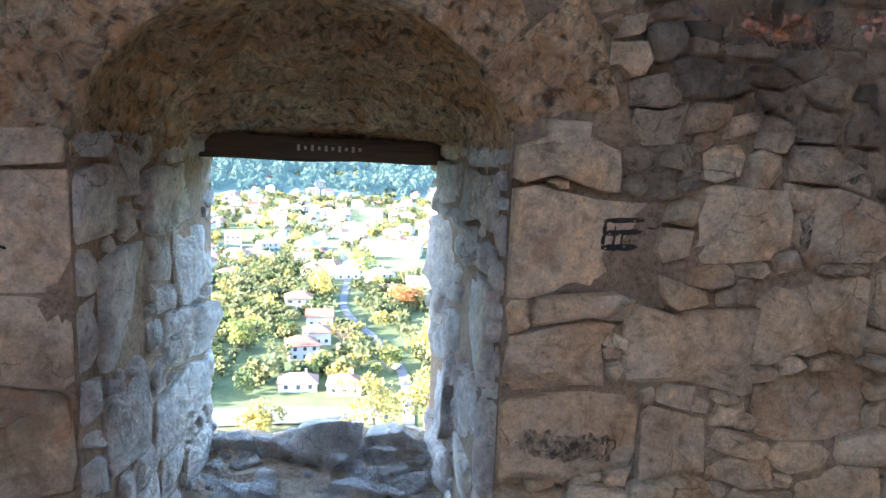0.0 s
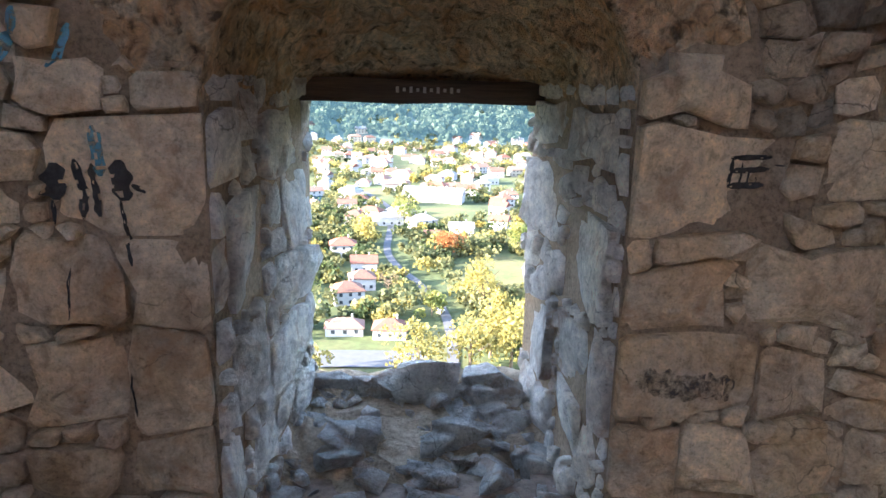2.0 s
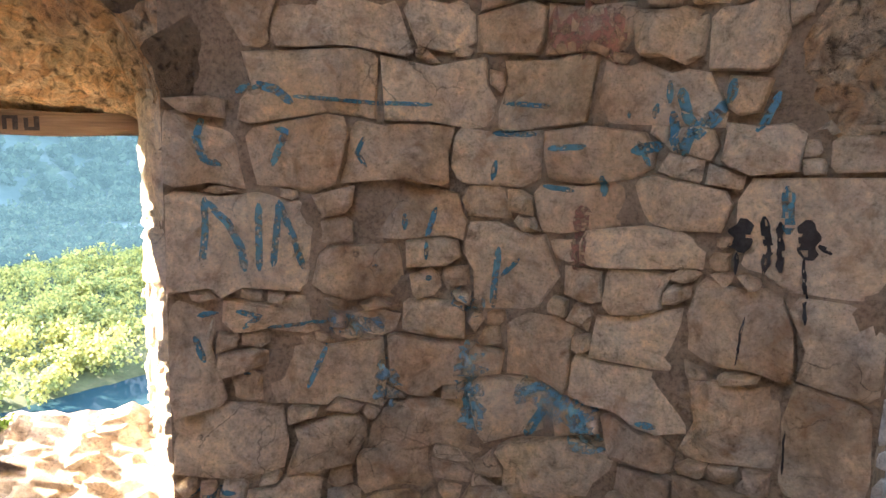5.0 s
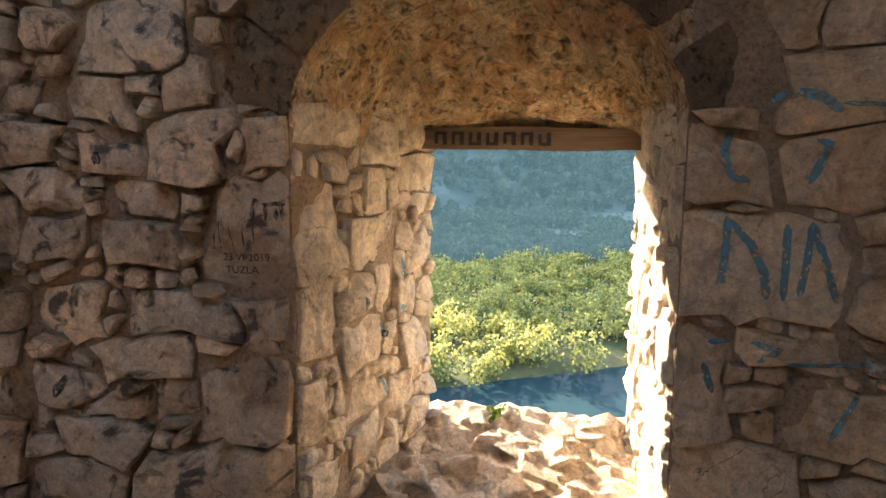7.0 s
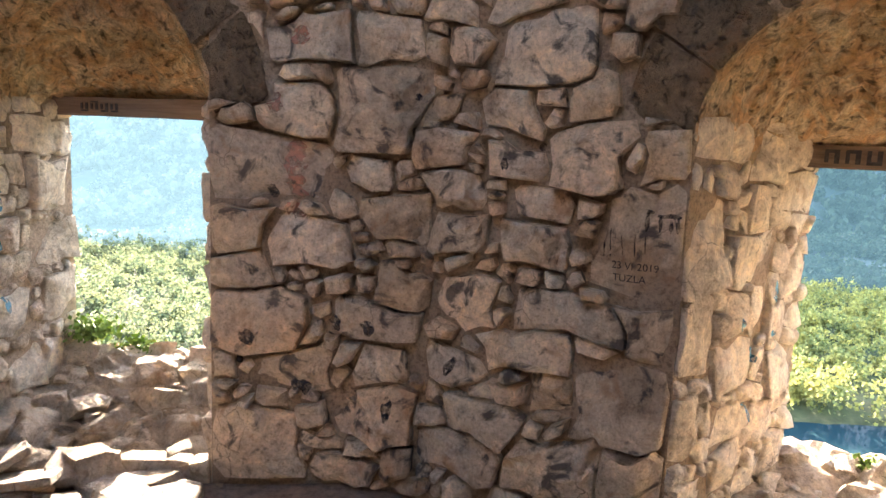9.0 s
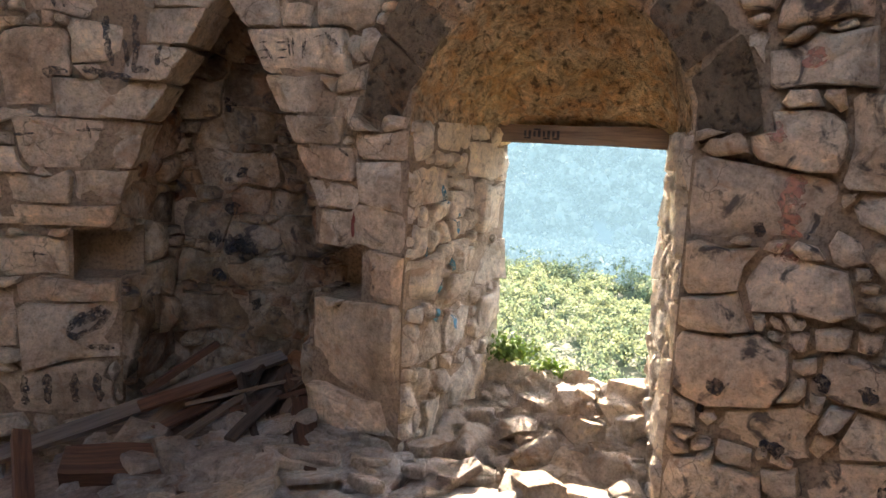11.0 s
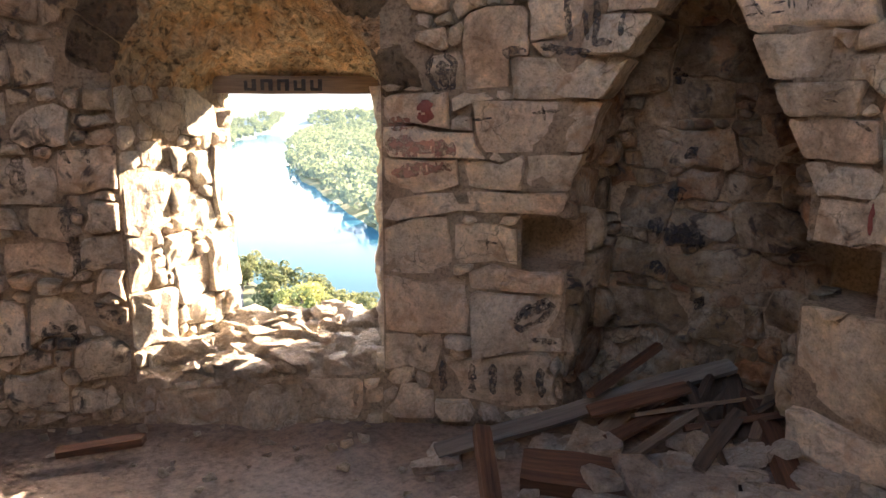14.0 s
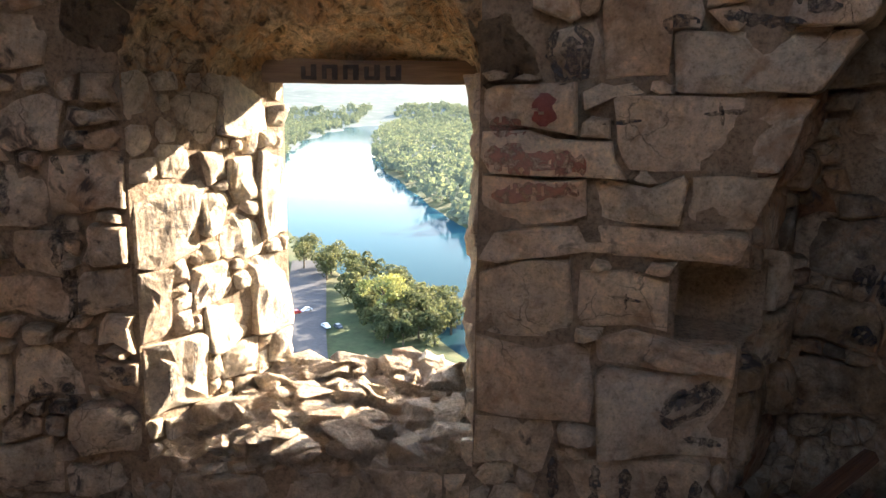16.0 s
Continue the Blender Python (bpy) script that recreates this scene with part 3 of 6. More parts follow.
CHAMBER = [(1.9, 2.5), (0.6, 2.4), (-0.9, 2.2), (-2.3, 1.75), (-2.9, 0.9), (-3.35, -0.2), (-3.6, -1.5), (-3.5, -2.8), (-3.7, -3.5), (-3.35, -4.35), (-2.3, -5.0), (-1.2, -5.5), (0.3, -6.05), (2.15, -5.4), (3.2, -3.4), (3.3, -1.2), (2.8, 1.0)]


def sheet(name, x0, x1, y0, y1, n, height, mat):
    verts, faces = [], []
    for j in range(n + 1):
        for i in range(n + 1):
            x, y = x0 + (x1 - x0) * i / n, y0 + (y1 - y0) * j / n
            verts.append((x, y, height(x, y)))
    for j in range(n):
        for i in range(n):
            a = j * (n + 1) + i
            if within(verts[a][0], verts[a][1], CHAMBER):
                faces.append((a, a + 1, a + n + 2, a + n + 1))
    return obj(name, verts, faces, mat, None, True)


def floor_height(x, y):
    z = FLOOR - 0.03 + 0.025 * noise.noise((x * 2, y * 2, 1)) + 0.012 * noise.noise((x * 9, y * 9, 2))
    d = math.hypot(x + 3.0, y + 3.3)
    z += 0.10 * max(0, 1 - d / 1.3)                       # rubble heaped by the fireplace
    return z


tagged(sheet("floor", -4.0, 3.2, -6.0, 2.6, 150, floor_height, M_FLOOR), "bare earth floor strewn with rubble and dust", "floor", kind="structure")
# roof out of view; the ragged opening is invented to admit sky light
def roof():
    cx, cy = -0.3, -1.7
    n = 48
    verts, faces = [], []
    for z in (TOP, TOP + 0.35):
        for i in range(n):
            a = 2 * math.pi * i / n
            r = SKY_HOLE * (1 + 0.12 * noise.noise((math.cos(a) * 2, math.sin(a) * 2, 4)))
            verts.append((cx + r * math.cos(a), cy + r * math.sin(a), z))
        for i in range(n):
            a = 2 * math.pi * i / n
            verts.append((cx + 5.6 * math.cos(a), cy + 5.6 * math.sin(a), z))
    for i in range(n):
        j = (i + 1) % n
        faces += [(i, n + i, n + j, j), (2 * n + i, 2 * n + j, 3 * n + j, 3 * n + i), (i, j, 2 * n + j, 2 * n + i)]
    return tagged(obj("ceiling", verts, faces, M_MORTAR), "unseen stone roof, its opening added to let in sky light", "ceiling", kind="structure")
roof()

# ---------------------------------------------------------------- land outside
VALLEY = -80.0
RIVER = [(-140, 520, 95), (-185, 260, 110), (-177, 105, 108), (-166, -40, 98), (-163, -220, 96), (-172, -420, 105), (-215, -640, 125), (-305, -960, 130), (-480, -1420, 130), (-700, -1900, 110), (-960, -2400, 90), (-1150, -2800, 90)]


def river_line(n=10):
    pts = [Vector(p) for p in RIVER]
    out = []
    for i in range(len(pts) - 1):
        p0, p1, p2, p3 = pts[max(0, i - 1)], pts[i], pts[i + 1], pts[min(len(pts) - 1, i + 2)]
        for k in range(n):
            f = k / n
            out.append(0.5 * ((2 * p1) + (p2 - p0) * f + (2 * p0 - 5 * p1 + 4 * p2 - p3) * f * f + (3 * p1 - p0 - 3 * p2 + p3) * f ** 3))
    return out + [pts[-1]]


RIVER_PTS = river_line()
RP = np.array([tuple(p) for p in RIVER_PTS])


def river_gap(x, y):
    """Distance from the water's edge, negative on the water."""
    d = np.hypot(RP[:, 0] - x, RP[:, 1] - y) - RP[:, 2] / 2
    return float(d.min())


def land_height(x, y):
    r = math.hypot(x, y + 1.5)
    z = max(VALLEY, -4.0 - 0.92 * max(0.0, r - 8))
    z = max(z, VALLEY)
    if z <= VALLEY + 0.5:
        z = VALLEY + 1.6 * noise.noise((x / 60, y / 60, 0))
        g = river_gap(x, y)
        if g < 14:
            z = VALLEY - 4 + max(0, min(1, (g + 4) / 18)) * 4
        # slopes that close the valley
        up = 0.0
        if y > 0:
            up = max(up, (math.hypot(x, y) - 900) * 0.40)
        hx = -(x + 0.35 * y) - 640 if y > -300 else -1e9
        up = max(up, hx * 0.45)
        hw = -x * 0.92 - y * 0.18 - 620
        if -900 < y < 120:
            up = max(up, min(hw, 900) * 0.40 * min(1, (y + 900) / 300))
        up = max(up, (math.hypot(x, y) - 2300) * 0.10)
        if up > 0:
            z += min(up, 420) + 0.12 * up * noise.noise((x / 130, y / 130, 3)) + 10 * min(1, up / 40) * noise.noise((x / 40, y / 40, 8))
    return z


def ring_sheet():
    radii = [6 + 4 * i for i in range(10)] + [50 + 12 * i for i in range(50)] + [660 + 35 * i for i in range(30)] + [1760 + 130 * i for i in range(22)]
    n = 220
    verts, faces = [], []
    for r in radii:
        for i in range(n):
            a = 2 * math.pi * i / n
            x, y = r * math.cos(a), -1.5 + r * math.sin(a)
            verts.append((x, y, land_height(x, y)))
    for j in range(len(radii) - 1):
        for i in range(n):
            k = (i + 1) % n
            faces.append((j * n + i, (j + 1) * n + i, (j + 1) * n + k, j * n + k))
    return verts, faces


m, t, b = material("grassland", 1.0)
p = world_pos(t)
g1 = ramp(t, noise_of(t, 0.02, 6, 0.6, p), [(0.35, (0.03, 0.045, 0.018)), (0.5, (0.05, 0.065, 0.024)), (0.62, (0.085, 0.08, 0.035)), (0.72, (0.04, 0.055, 0.02))])
g2 = mix(t, 0.7, g1, ramp(t, noise_of(t, 0.35, 8, 0.7, p), [(0.3, (0.45, 0.45, 0.45)), (0.7, (1.2, 1.2, 1.1))]), "MULTIPLY")
t.links.new(g2, b.inputs["Base Color"])
M_GRASS = m
m, t, b = material("hills_haze_glow", 1.0)
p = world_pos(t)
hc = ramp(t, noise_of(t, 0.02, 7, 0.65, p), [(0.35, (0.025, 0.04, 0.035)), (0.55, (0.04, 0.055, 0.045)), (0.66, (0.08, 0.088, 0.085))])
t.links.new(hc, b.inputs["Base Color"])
# faint blue emission paints distance haze onto the hillsides
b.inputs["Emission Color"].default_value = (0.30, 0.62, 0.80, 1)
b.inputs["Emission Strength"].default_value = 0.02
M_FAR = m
v, f = ring_sheet()
far = [q for q in f if sum(math.hypot(v[i][0], v[i][1]) for i in q) / 4 > 560 and (max(v[i][2] for i in q) > VALLEY + 4 or (max(v[i][0] for i in q) < -420 and -500 < v[q[0]][1] < 700) or v[q[0]][1] < -850)]
far_set = set(far)
tagged(obj("ground", v, [q for q in f if q not in far_set], M_GRASS, None, True), "valley floor of meadows and scrub", "ground", kind="structure")
used = sorted({i for q in far for i in q})
at_ = {i: k for k, i in enumerate(used)}
# copy with a stronger glow for the brighter haze on the sun's side
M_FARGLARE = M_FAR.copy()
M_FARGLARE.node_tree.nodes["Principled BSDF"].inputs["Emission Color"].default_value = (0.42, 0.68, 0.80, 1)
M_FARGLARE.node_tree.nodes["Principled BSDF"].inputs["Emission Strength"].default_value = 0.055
hills = tagged(obj("backdrop", [v[i] for i in used], [tuple(at_[i] for i in q) for q in far], M_FAR, None, True), "hillsides closing the valley, blue haze given as a faint glow", "hills", kind="structure")
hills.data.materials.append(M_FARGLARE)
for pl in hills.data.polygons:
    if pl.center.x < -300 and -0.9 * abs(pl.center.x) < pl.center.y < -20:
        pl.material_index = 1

# base colour turns bluer southwards in place of the sky's reflection
m, t, b = material("river_water_sky_tint", 0.09)
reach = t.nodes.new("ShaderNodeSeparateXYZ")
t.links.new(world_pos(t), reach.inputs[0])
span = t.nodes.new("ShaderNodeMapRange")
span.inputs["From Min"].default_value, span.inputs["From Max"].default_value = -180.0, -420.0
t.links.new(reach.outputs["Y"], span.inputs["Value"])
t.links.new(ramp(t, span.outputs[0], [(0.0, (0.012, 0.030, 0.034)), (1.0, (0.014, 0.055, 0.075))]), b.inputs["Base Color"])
b.inputs["Specular IOR Level"].default_value = 0.003
bump(t, b, noise_of(t, 0.3, 5, 0.7, world_pos(t)), 0.06, 0.2)
M_WATER = m
verts, faces = [], []
for i, q in enumerate(RIVER_PTS):
    nxt = RIVER_PTS[min(i + 1, len(RIVER_PTS) - 1)] - RIVER_PTS[max(i - 1, 0)]
    nrm = Vector((-nxt.y, nxt.x)).normalized()
    for s in (-0.56, 0.56):
        verts.append((q.x + nrm.x * q.z * s, q.y + nrm.y * q.z * s, VALLEY - 2.2))
faces = [(2 * i, 2 * i + 1, 2 * i + 3, 2 * i + 2) for i in range(len(RIVER_PTS) - 1)]
tagged(obj("river", verts, faces, M_WATER), "wide calm river, sky reflection tinted into its southern reach", "river", kind="structure")

# ---------------------------------------------------------------- trees, woods, village
def leaf_material(name, tones, vary=0.8, clear=0.5):
    m, t, b = material(name, 0.8)
    geo = t.nodes.new("ShaderNodeNewGeometry")
    big = noise_of(t, 0.11, 4, 0.6, geo.outputs["Position"])
    col = ramp(t, big, [(0.3 + 0.4 * i / max(1, len(tones) - 1), c) for i, c in enumerate(tones)])
    col = mix(t, vary, col, ramp(t, geo.outputs["Random Per Island"], [(0.0, (0.55, 0.58, 0.5)), (0.5, (1, 1, 1)), (1.0, (1.45, 1.4, 1.2))]), "MULTIPLY")
    t.links.new(col, b.inputs["Base Color"])
    tr = t.nodes.new("ShaderNodeBsdfTranslucent")
    t.links.new(col, tr.inputs["Color"])
    ms = t.nodes.new("ShaderNodeMixShader")
    ms.inputs[0].default_value = clear
    t.links.new(b.outputs[0], ms.inputs[1])
    t.links.new(tr.outputs[0], ms.inputs[2])
    t.links.new(ms.outputs[0], t.nodes["Material Output"].inputs["Surface"])
    return m


M_LEAF = leaf_material("leaves_green", [(0.06, 0.085, 0.03), (0.12, 0.145, 0.045), (0.22, 0.21, 0.06), (0.09, 0.12, 0.045)])
# autumn yellow, desaturated slightly to paint in the village haze
M_YELLOW = leaf_material("leaves_yellow", [(0.19, 0.165, 0.05), (0.25, 0.21, 0.065), (0.15, 0.14, 0.05)])
M_RUST = leaf_material("leaves_rust", [(0.22, 0.085, 0.03), (0.28, 0.12, 0.05)])
M_OLIVE = leaf_material("leaves_olive", [(0.045, 0.06, 0.03), (0.08, 0.092, 0.042), (0.12, 0.12, 0.05), (0.06, 0.075, 0.04)])
M_PINE = leaf_material("leaves_pine", [(0.035, 0.055, 0.02), (0.06, 0.075, 0.03)])
M_HILL = leaf_material("leaves_hillside_haze_glow", [(0.025, 0.042, 0.03), (0.042, 0.06, 0.04), (0.03, 0.046, 0.032)])
# leaves emit a little blue: haze painted over the far scrub
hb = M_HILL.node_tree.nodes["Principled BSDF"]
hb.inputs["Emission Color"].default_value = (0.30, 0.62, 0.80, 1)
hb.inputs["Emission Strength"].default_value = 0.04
# garden green turned olive-grey, haze mixed into the leaf colour
M_GARDEN = leaf_material("leaves_garden_hazed", [(0.042, 0.056, 0.027), (0.072, 0.085, 0.04), (0.12, 0.115, 0.05), (0.055, 0.07, 0.034)])
# greyer, cooler leaf tones carry this wood's haze in the base colour
M_HAZE_TINT = leaf_material("leaves_haze_tint", [(0.05, 0.075, 0.045), (0.09, 0.12, 0.065), (0.14, 0.155, 0.075), (0.065, 0.095, 0.055)], 0.6)
M_RIVERSIDE = leaf_material("leaves_riverside", [(0.10, 0.125, 0.05), (0.18, 0.20, 0.07), (0.33, 0.30, 0.085), (0.13, 0.155, 0.06)], 0.9, 0.3)
M_PLAIN = leaf_material("leaves_plain_haze_glow", [(0.05, 0.068, 0.036), (0.09, 0.105, 0.05), (0.14, 0.14, 0.06)])
# haze over the river plain, again as emission from the leaves
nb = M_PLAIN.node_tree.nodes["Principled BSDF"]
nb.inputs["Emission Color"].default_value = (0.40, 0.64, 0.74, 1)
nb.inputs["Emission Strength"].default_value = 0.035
M_GLARE = leaf_material("leaves_sunward_haze_glow", [(0.08, 0.10, 0.08), (0.12, 0.14, 0.11)], 0.2)
# brighter sunward haze, emitted by the leaves to match the hills
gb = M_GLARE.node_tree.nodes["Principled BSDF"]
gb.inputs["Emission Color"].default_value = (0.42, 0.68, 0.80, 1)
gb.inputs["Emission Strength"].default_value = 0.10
M_BARK = plain("bark", (0.11, 0.08, 0.055), 0.95)
rs = np.random.RandomState(7)


def crown_proto(r, leaf, lobes=9):
    """Leaf patches of one crown: small tilted quads over uneven lobes, with gaps."""
    cs = rs.normal(0, 0.42, (lobes, 3)) * (1, 1, 0.75)
    rad = rs.uniform(0.32, 0.6, lobes)
    out = []
    per = max(6, int(leaf / lobes))
    for c, q in zip(cs, rad):
        d = rs.normal(0, 1, (per, 3))
        d /= np.linalg.norm(d, axis=1)[:, None]
        d[:, 2] = np.abs(d[:, 2]) * rs.choice((1, 1, 1, -1), per)
        out.append(c + d * q * rs.uniform(0.75, 1.08, (per, 1)))
    return np.concatenate(out) * r


def patches(points, size):
    """Quads of about that size at the points, each turned at random."""
    n = len(points)
    a = rs.normal(0, 1, (n, 3))
    a /= np.linalg.norm(a, axis=1)[:, None]
    b = np.cross(a, rs.normal(0, 1, (n, 3)))
    b /= np.linalg.norm(b, axis=1)[:, None]
    s = (size * rs.uniform(0.6, 1.3, n))[:, None]
    v = np.stack([points - a * s, points + b * s * 0.8, points + a * s, points - b * s * 0.8], 1).reshape(-1, 3)
    return v


def quads(name, v, mat, parent=None):
    n = len(v) // 4
    me = bpy.data.meshes.new(name)
    me.vertices.add(4 * n)
    me.vertices.foreach_set("co", v.astype(np.float32).ravel())
    me.loops.add(4 * n)
    me.loops.foreach_set("vertex_index", np.arange(4 * n, dtype=np.int32))
    me.polygons.add(n)
    me.polygons.foreach_set("loop_start", np.arange(0, 4 * n, 4, dtype=np.int32))
    me.polygons.foreach_set("loop_total", np.full(n, 4, dtype=np.int32))
    me.materials.append(mat)
    me.update(calc_edges=True)
    ob = new(name, me)
    ob.parent = parent
    return ob


def wood_stuff(name, places, r, leaf, size, mat, label):
    """A wood seen from afar: crowns of leaf patches, joined, on short trunks hidden inside."""
    protos = [crown_proto(1.0, leaf) for _ in range(7)]
    out = []
    for i, (x, y) in enumerate(places):
        k = r * rs.uniform(0.65, 1.3)
        p = protos[i % 7] * (k, k, k * rs.uniform(0.9, 1.35))
        a = rs.uniform(0, 6.28)
        p = np.stack([p[:, 0] * math.cos(a) - p[:, 1] * math.sin(a), p[:, 0] * math.sin(a) + p[:, 1] * math.cos(a), p[:, 2]], 1)
        out.append(p + (x, y, land_height(x, y) + k * 0.85))
    pts = np.concatenate(out)
    return tagged(quads(name, patches(pts, size), mat), label, "wood", kind="stuff")


def scatter(n, x0, x1, y0, y1, keep):
    out = []
    while n > 0:
        x, y = rs.uniform(x0, x1), rs.uniform(y0, y1)
        n -= 1
        if keep(x, y):
            out.append((x, y))
    return out


def tree(at, h, r, mat, label, leaf=700, size=0.42, bare=False):
    """One tree: tapered trunk, limbs and a crown of many leaf patches."""
    x, y = at
    z = land_height(x, y)
    ob = empty("tree", (x, y, z), label, "tree", "single trees")
    bm = bmesh.new()
    def limb(p, q, r0, r1):
        p, q = Vector(p), Vector(q)
        m4 = Matrix.Translation((p + q) / 2) @ (q - p).to_track_quat("Z", "Y").to_matrix().to_4x4()
        bmesh.ops.create_cone(bm, cap_ends=True, segments=7, radius1=r0, radius2=r1, depth=(q - p).length, matrix=m4)
    top = (rs.uniform(-0.3, 0.3), rs.uniform(-0.3, 0.3), h * 0.62)
    limb((0, 0, -0.5), top, 0.035 * h, 0.016 * h)
    for i in range(16 if bare else 7):
        a, g = rs.uniform(0, 6.28), rs.uniform(0.35, 1.0)
        p = Vector(top) * g
        q = p + Vector((math.cos(a) * r * 0.75, math.sin(a) * r * 0.75, h * rs.uniform(0.12, 0.38)))
        limb(p, q, 0.011 * h, 0.003 * h)
        if bare:
            for _ in range(4):
                w = p.lerp(q, rs.uniform(0.4, 1.0))
                limb(w, w + Vector((rs.normal(0, 0.9), rs.normal(0, 0.9), rs.uniform(0.6, 1.8))), 0.005 * h, 0.001 * h)
    part("trunk", bm, M_BARK, ob)
    if not bare:
        p = crown_proto(r, leaf, 12) * (1, 1, 0.5 * h / r * 0.95) + (0, 0, h * 0.63)
        quads("crown", patches(p, size), mat, ob)
    return ob


M_WALLS = [plain("render_white", (0.30, 0.29, 0.28), 0.9, 0.12, 0.6), plain("render_cream", (0.28, 0.24, 0.19), 0.9, 0.08, 0.6), plain("render_grey", (0.28, 0.27, 0.25), 0.9, 0.1, 0.6)]
M_ROOFS = [plain("roof_red", (0.115, 0.047, 0.032), 0.85, 0.25, 1.5), plain("roof_brown", (0.095, 0.05, 0.036), 0.85, 0.25, 1.5), plain("roof_pink", (0.14, 0.08, 0.06), 0.85, 0.2, 1.5), plain("roof_grey", (0.15, 0.15, 0.155), 0.8, 0.2, 1.5)]
M_PANE = plain("window_dark", (0.03, 0.035, 0.04), 0.2, 0.1)
M_ASPHALT = plain("asphalt", (0.05, 0.05, 0.052), 0.9, 0.2, 0.8)
HOUSES = []


def house(at, w, d, h, turn, wall_m, roof_m, label, hip=True):
    x, y = at
    ob = empty("house", (x, y, land_height(x, y)), label, "house", "village houses")
    ob.rotation_euler = (0, 0, radians(turn))
    bm = bmesh.new()
    bmesh.ops.create_cube(bm, size=1.0, matrix=Matrix.Translation((0, 0, h / 2 - 0.5)) @ Matrix.Diagonal((w, d, h + 1.0, 1)))
    part("wall", bm, wall_m, ob)
    e, rh = 0.5, 0.28 * d
    r = (w / 2 - d / 2 * 0.9) if hip else w / 2 + e
    v = [(-w / 2 - e, -d / 2 - e, h - 0.1), (w / 2 + e, -d / 2 - e, h - 0.1), (w / 2 + e, d / 2 + e, h - 0.1), (-w / 2 - e, d / 2 + e, h - 0.1), (-r, 0, h + rh), (r, 0, h + rh)]
    v += [(a, b_, c - 0.22) for a, b_, c in v[:4]]
    obj("roof", v, [(0, 1, 5, 4), (1, 2, 5), (2, 3, 4, 5), (3, 0, 4), (0, 6, 7, 1), (1, 7, 8, 2), (2, 8, 9, 3), (3, 9, 6, 0), (9, 8, 7, 6)], roof_m, ob)
    bm = bmesh.new()
    bmesh.ops.create_cube(bm, size=1.0, matrix=Matrix.Translation((w * 0.2, d * 0.12, h + rh)) @ Matrix.Diagonal((0.6, 0.6, 1.6, 1)))
    part("chimney", bm, wall_m, ob)
    for lv in range(max(1, int(h / 2.8))):
        for s in (-1, 1):
            for k in (-0.3, 0.02, 0.32):
                bm = bmesh.new()
                bmesh.ops.create_cube(bm, size=1.0, matrix=Matrix.Translation((k * w, s * d / 2, 1.6 + lv * 2.8)) @ Matrix.Diagonal((1.2, 0.12, 1.3, 1)))
                part("window", bm, M_PANE, ob)
    HOUSES.append(at)
    return ob


# houses near the road, from the nearest outwards
SITES = [(-41, 224, 12, 8, 3.0, 8, 0, 2, 1), (-26, 223, 10.5, 9, 3.4, 3, 0, 0, 1), (-46, 258, 11, 10, 5.6, 20, 0, 1, 1), (-44, 279, 10, 9, 5.0, 15, 0, 1, 1), (-47, 304, 11, 9, 4.6, 10, 0, 0, 0), (-61, 331, 12, 10, 6.0, 12, 0, 0, 1),
         (-29, 399, 13, 11, 5.6, 30, 0, 3, 1), (-7, 387, 13, 9, 5.0, 5, 0, 3, 0), (-67, 400, 10, 10, 6.2, 0, 1, 1, 1), (-22, 372, 9, 7, 3, 10, 1, 1, 0)]
for x, y, w, d, h, tn, wm, rm, hp in SITES:
    house((x, y), w, d, h, tn, M_WALLS[wm], M_ROOFS[rm], "white rendered village house with a tiled roof beside the lane" if rm != 3 else "white rendered village house with a pale grey roof", bool(hp))
house((28, 290), 7, 30, 3.2, 12, M_WALLS[2], M_ROOFS[3], "long low shed with a grey sheet roof", False)
house((-28, 490), 40, 16, 5.0, -8, M_WALLS[0], M_ROOFS[3], "large hall with a pale sheet roof", False)
hr = random.Random(5)
n = 0
while n < 175:
    y = hr.uniform(400, 930)
    x = hr.uniform(-0.32 * y - 40, 0.12 * y + 20)
    if all(math.hypot(x - a, y - b_) > 15 for a, b_ in HOUSES) and math.hypot(x + 28, y - 480) > 40 and not (-40 < x < 5 and y < 470):
        big_h = hr.choice((3.0, 5.2, 5.8, 6.0))
        house((x, y), hr.uniform(9, 15), hr.uniform(8, 11), big_h, hr.uniform(-30, 40), M_WALLS[hr.choice((0, 0, 0, 1))], M_ROOFS[hr.choice((0, 1, 2, 2, 3))], "pale rendered village house with a tiled roof among trees", hr.random() < 0.5)
        n += 1


def ribbon(name, pts, width, mat, lift, label):
    verts, faces = [], []
    for i, (x, y) in enumerate(pts):
        a, c = pts[max(0, i - 1)], pts[min(len(pts) - 1, i + 1)]
        d = Vector((c[0] - a[0], c[1] - a[1])).normalized()
        for s in (-0.5, 0.5):
            px, py = x - d.y * width * s, y + d.x * width * s
            verts.append((px, py, max(land_height(px, py), land_height(x, y)) + lift))
    faces = [(2 * i, 2 * i + 2, 2 * i + 3, 2 * i + 1) for i in range(len(pts) - 1)]
    return tagged(obj(name, verts, faces, mat), label, "road", kind="structure")


def smooth_line(pts, n=8):
    out = []
    v = [Vector(p) for p in pts]
    for i in range(len(v) - 1):
        p0, p1, p2, p3 = v[max(0, i - 1)], v[i], v[i + 1], v[min(len(v) - 1, i + 2)]
        for k in range(n):
            f = k / n
            q = 0.5 * ((2 * p1) + (p2 - p0) * f + (2 * p0 - 5 * p1 + 4 * p2 - p3) * f * f + (3 * p1 - p0 - 3 * p2 + p3) * f ** 3)
            out.append((q.x, q.y))
    return out + [tuple(v[-1])]


M_LANE = plain("pale_lane", (0.06, 0.063, 0.07), 0.9, 0.12, 0.4)
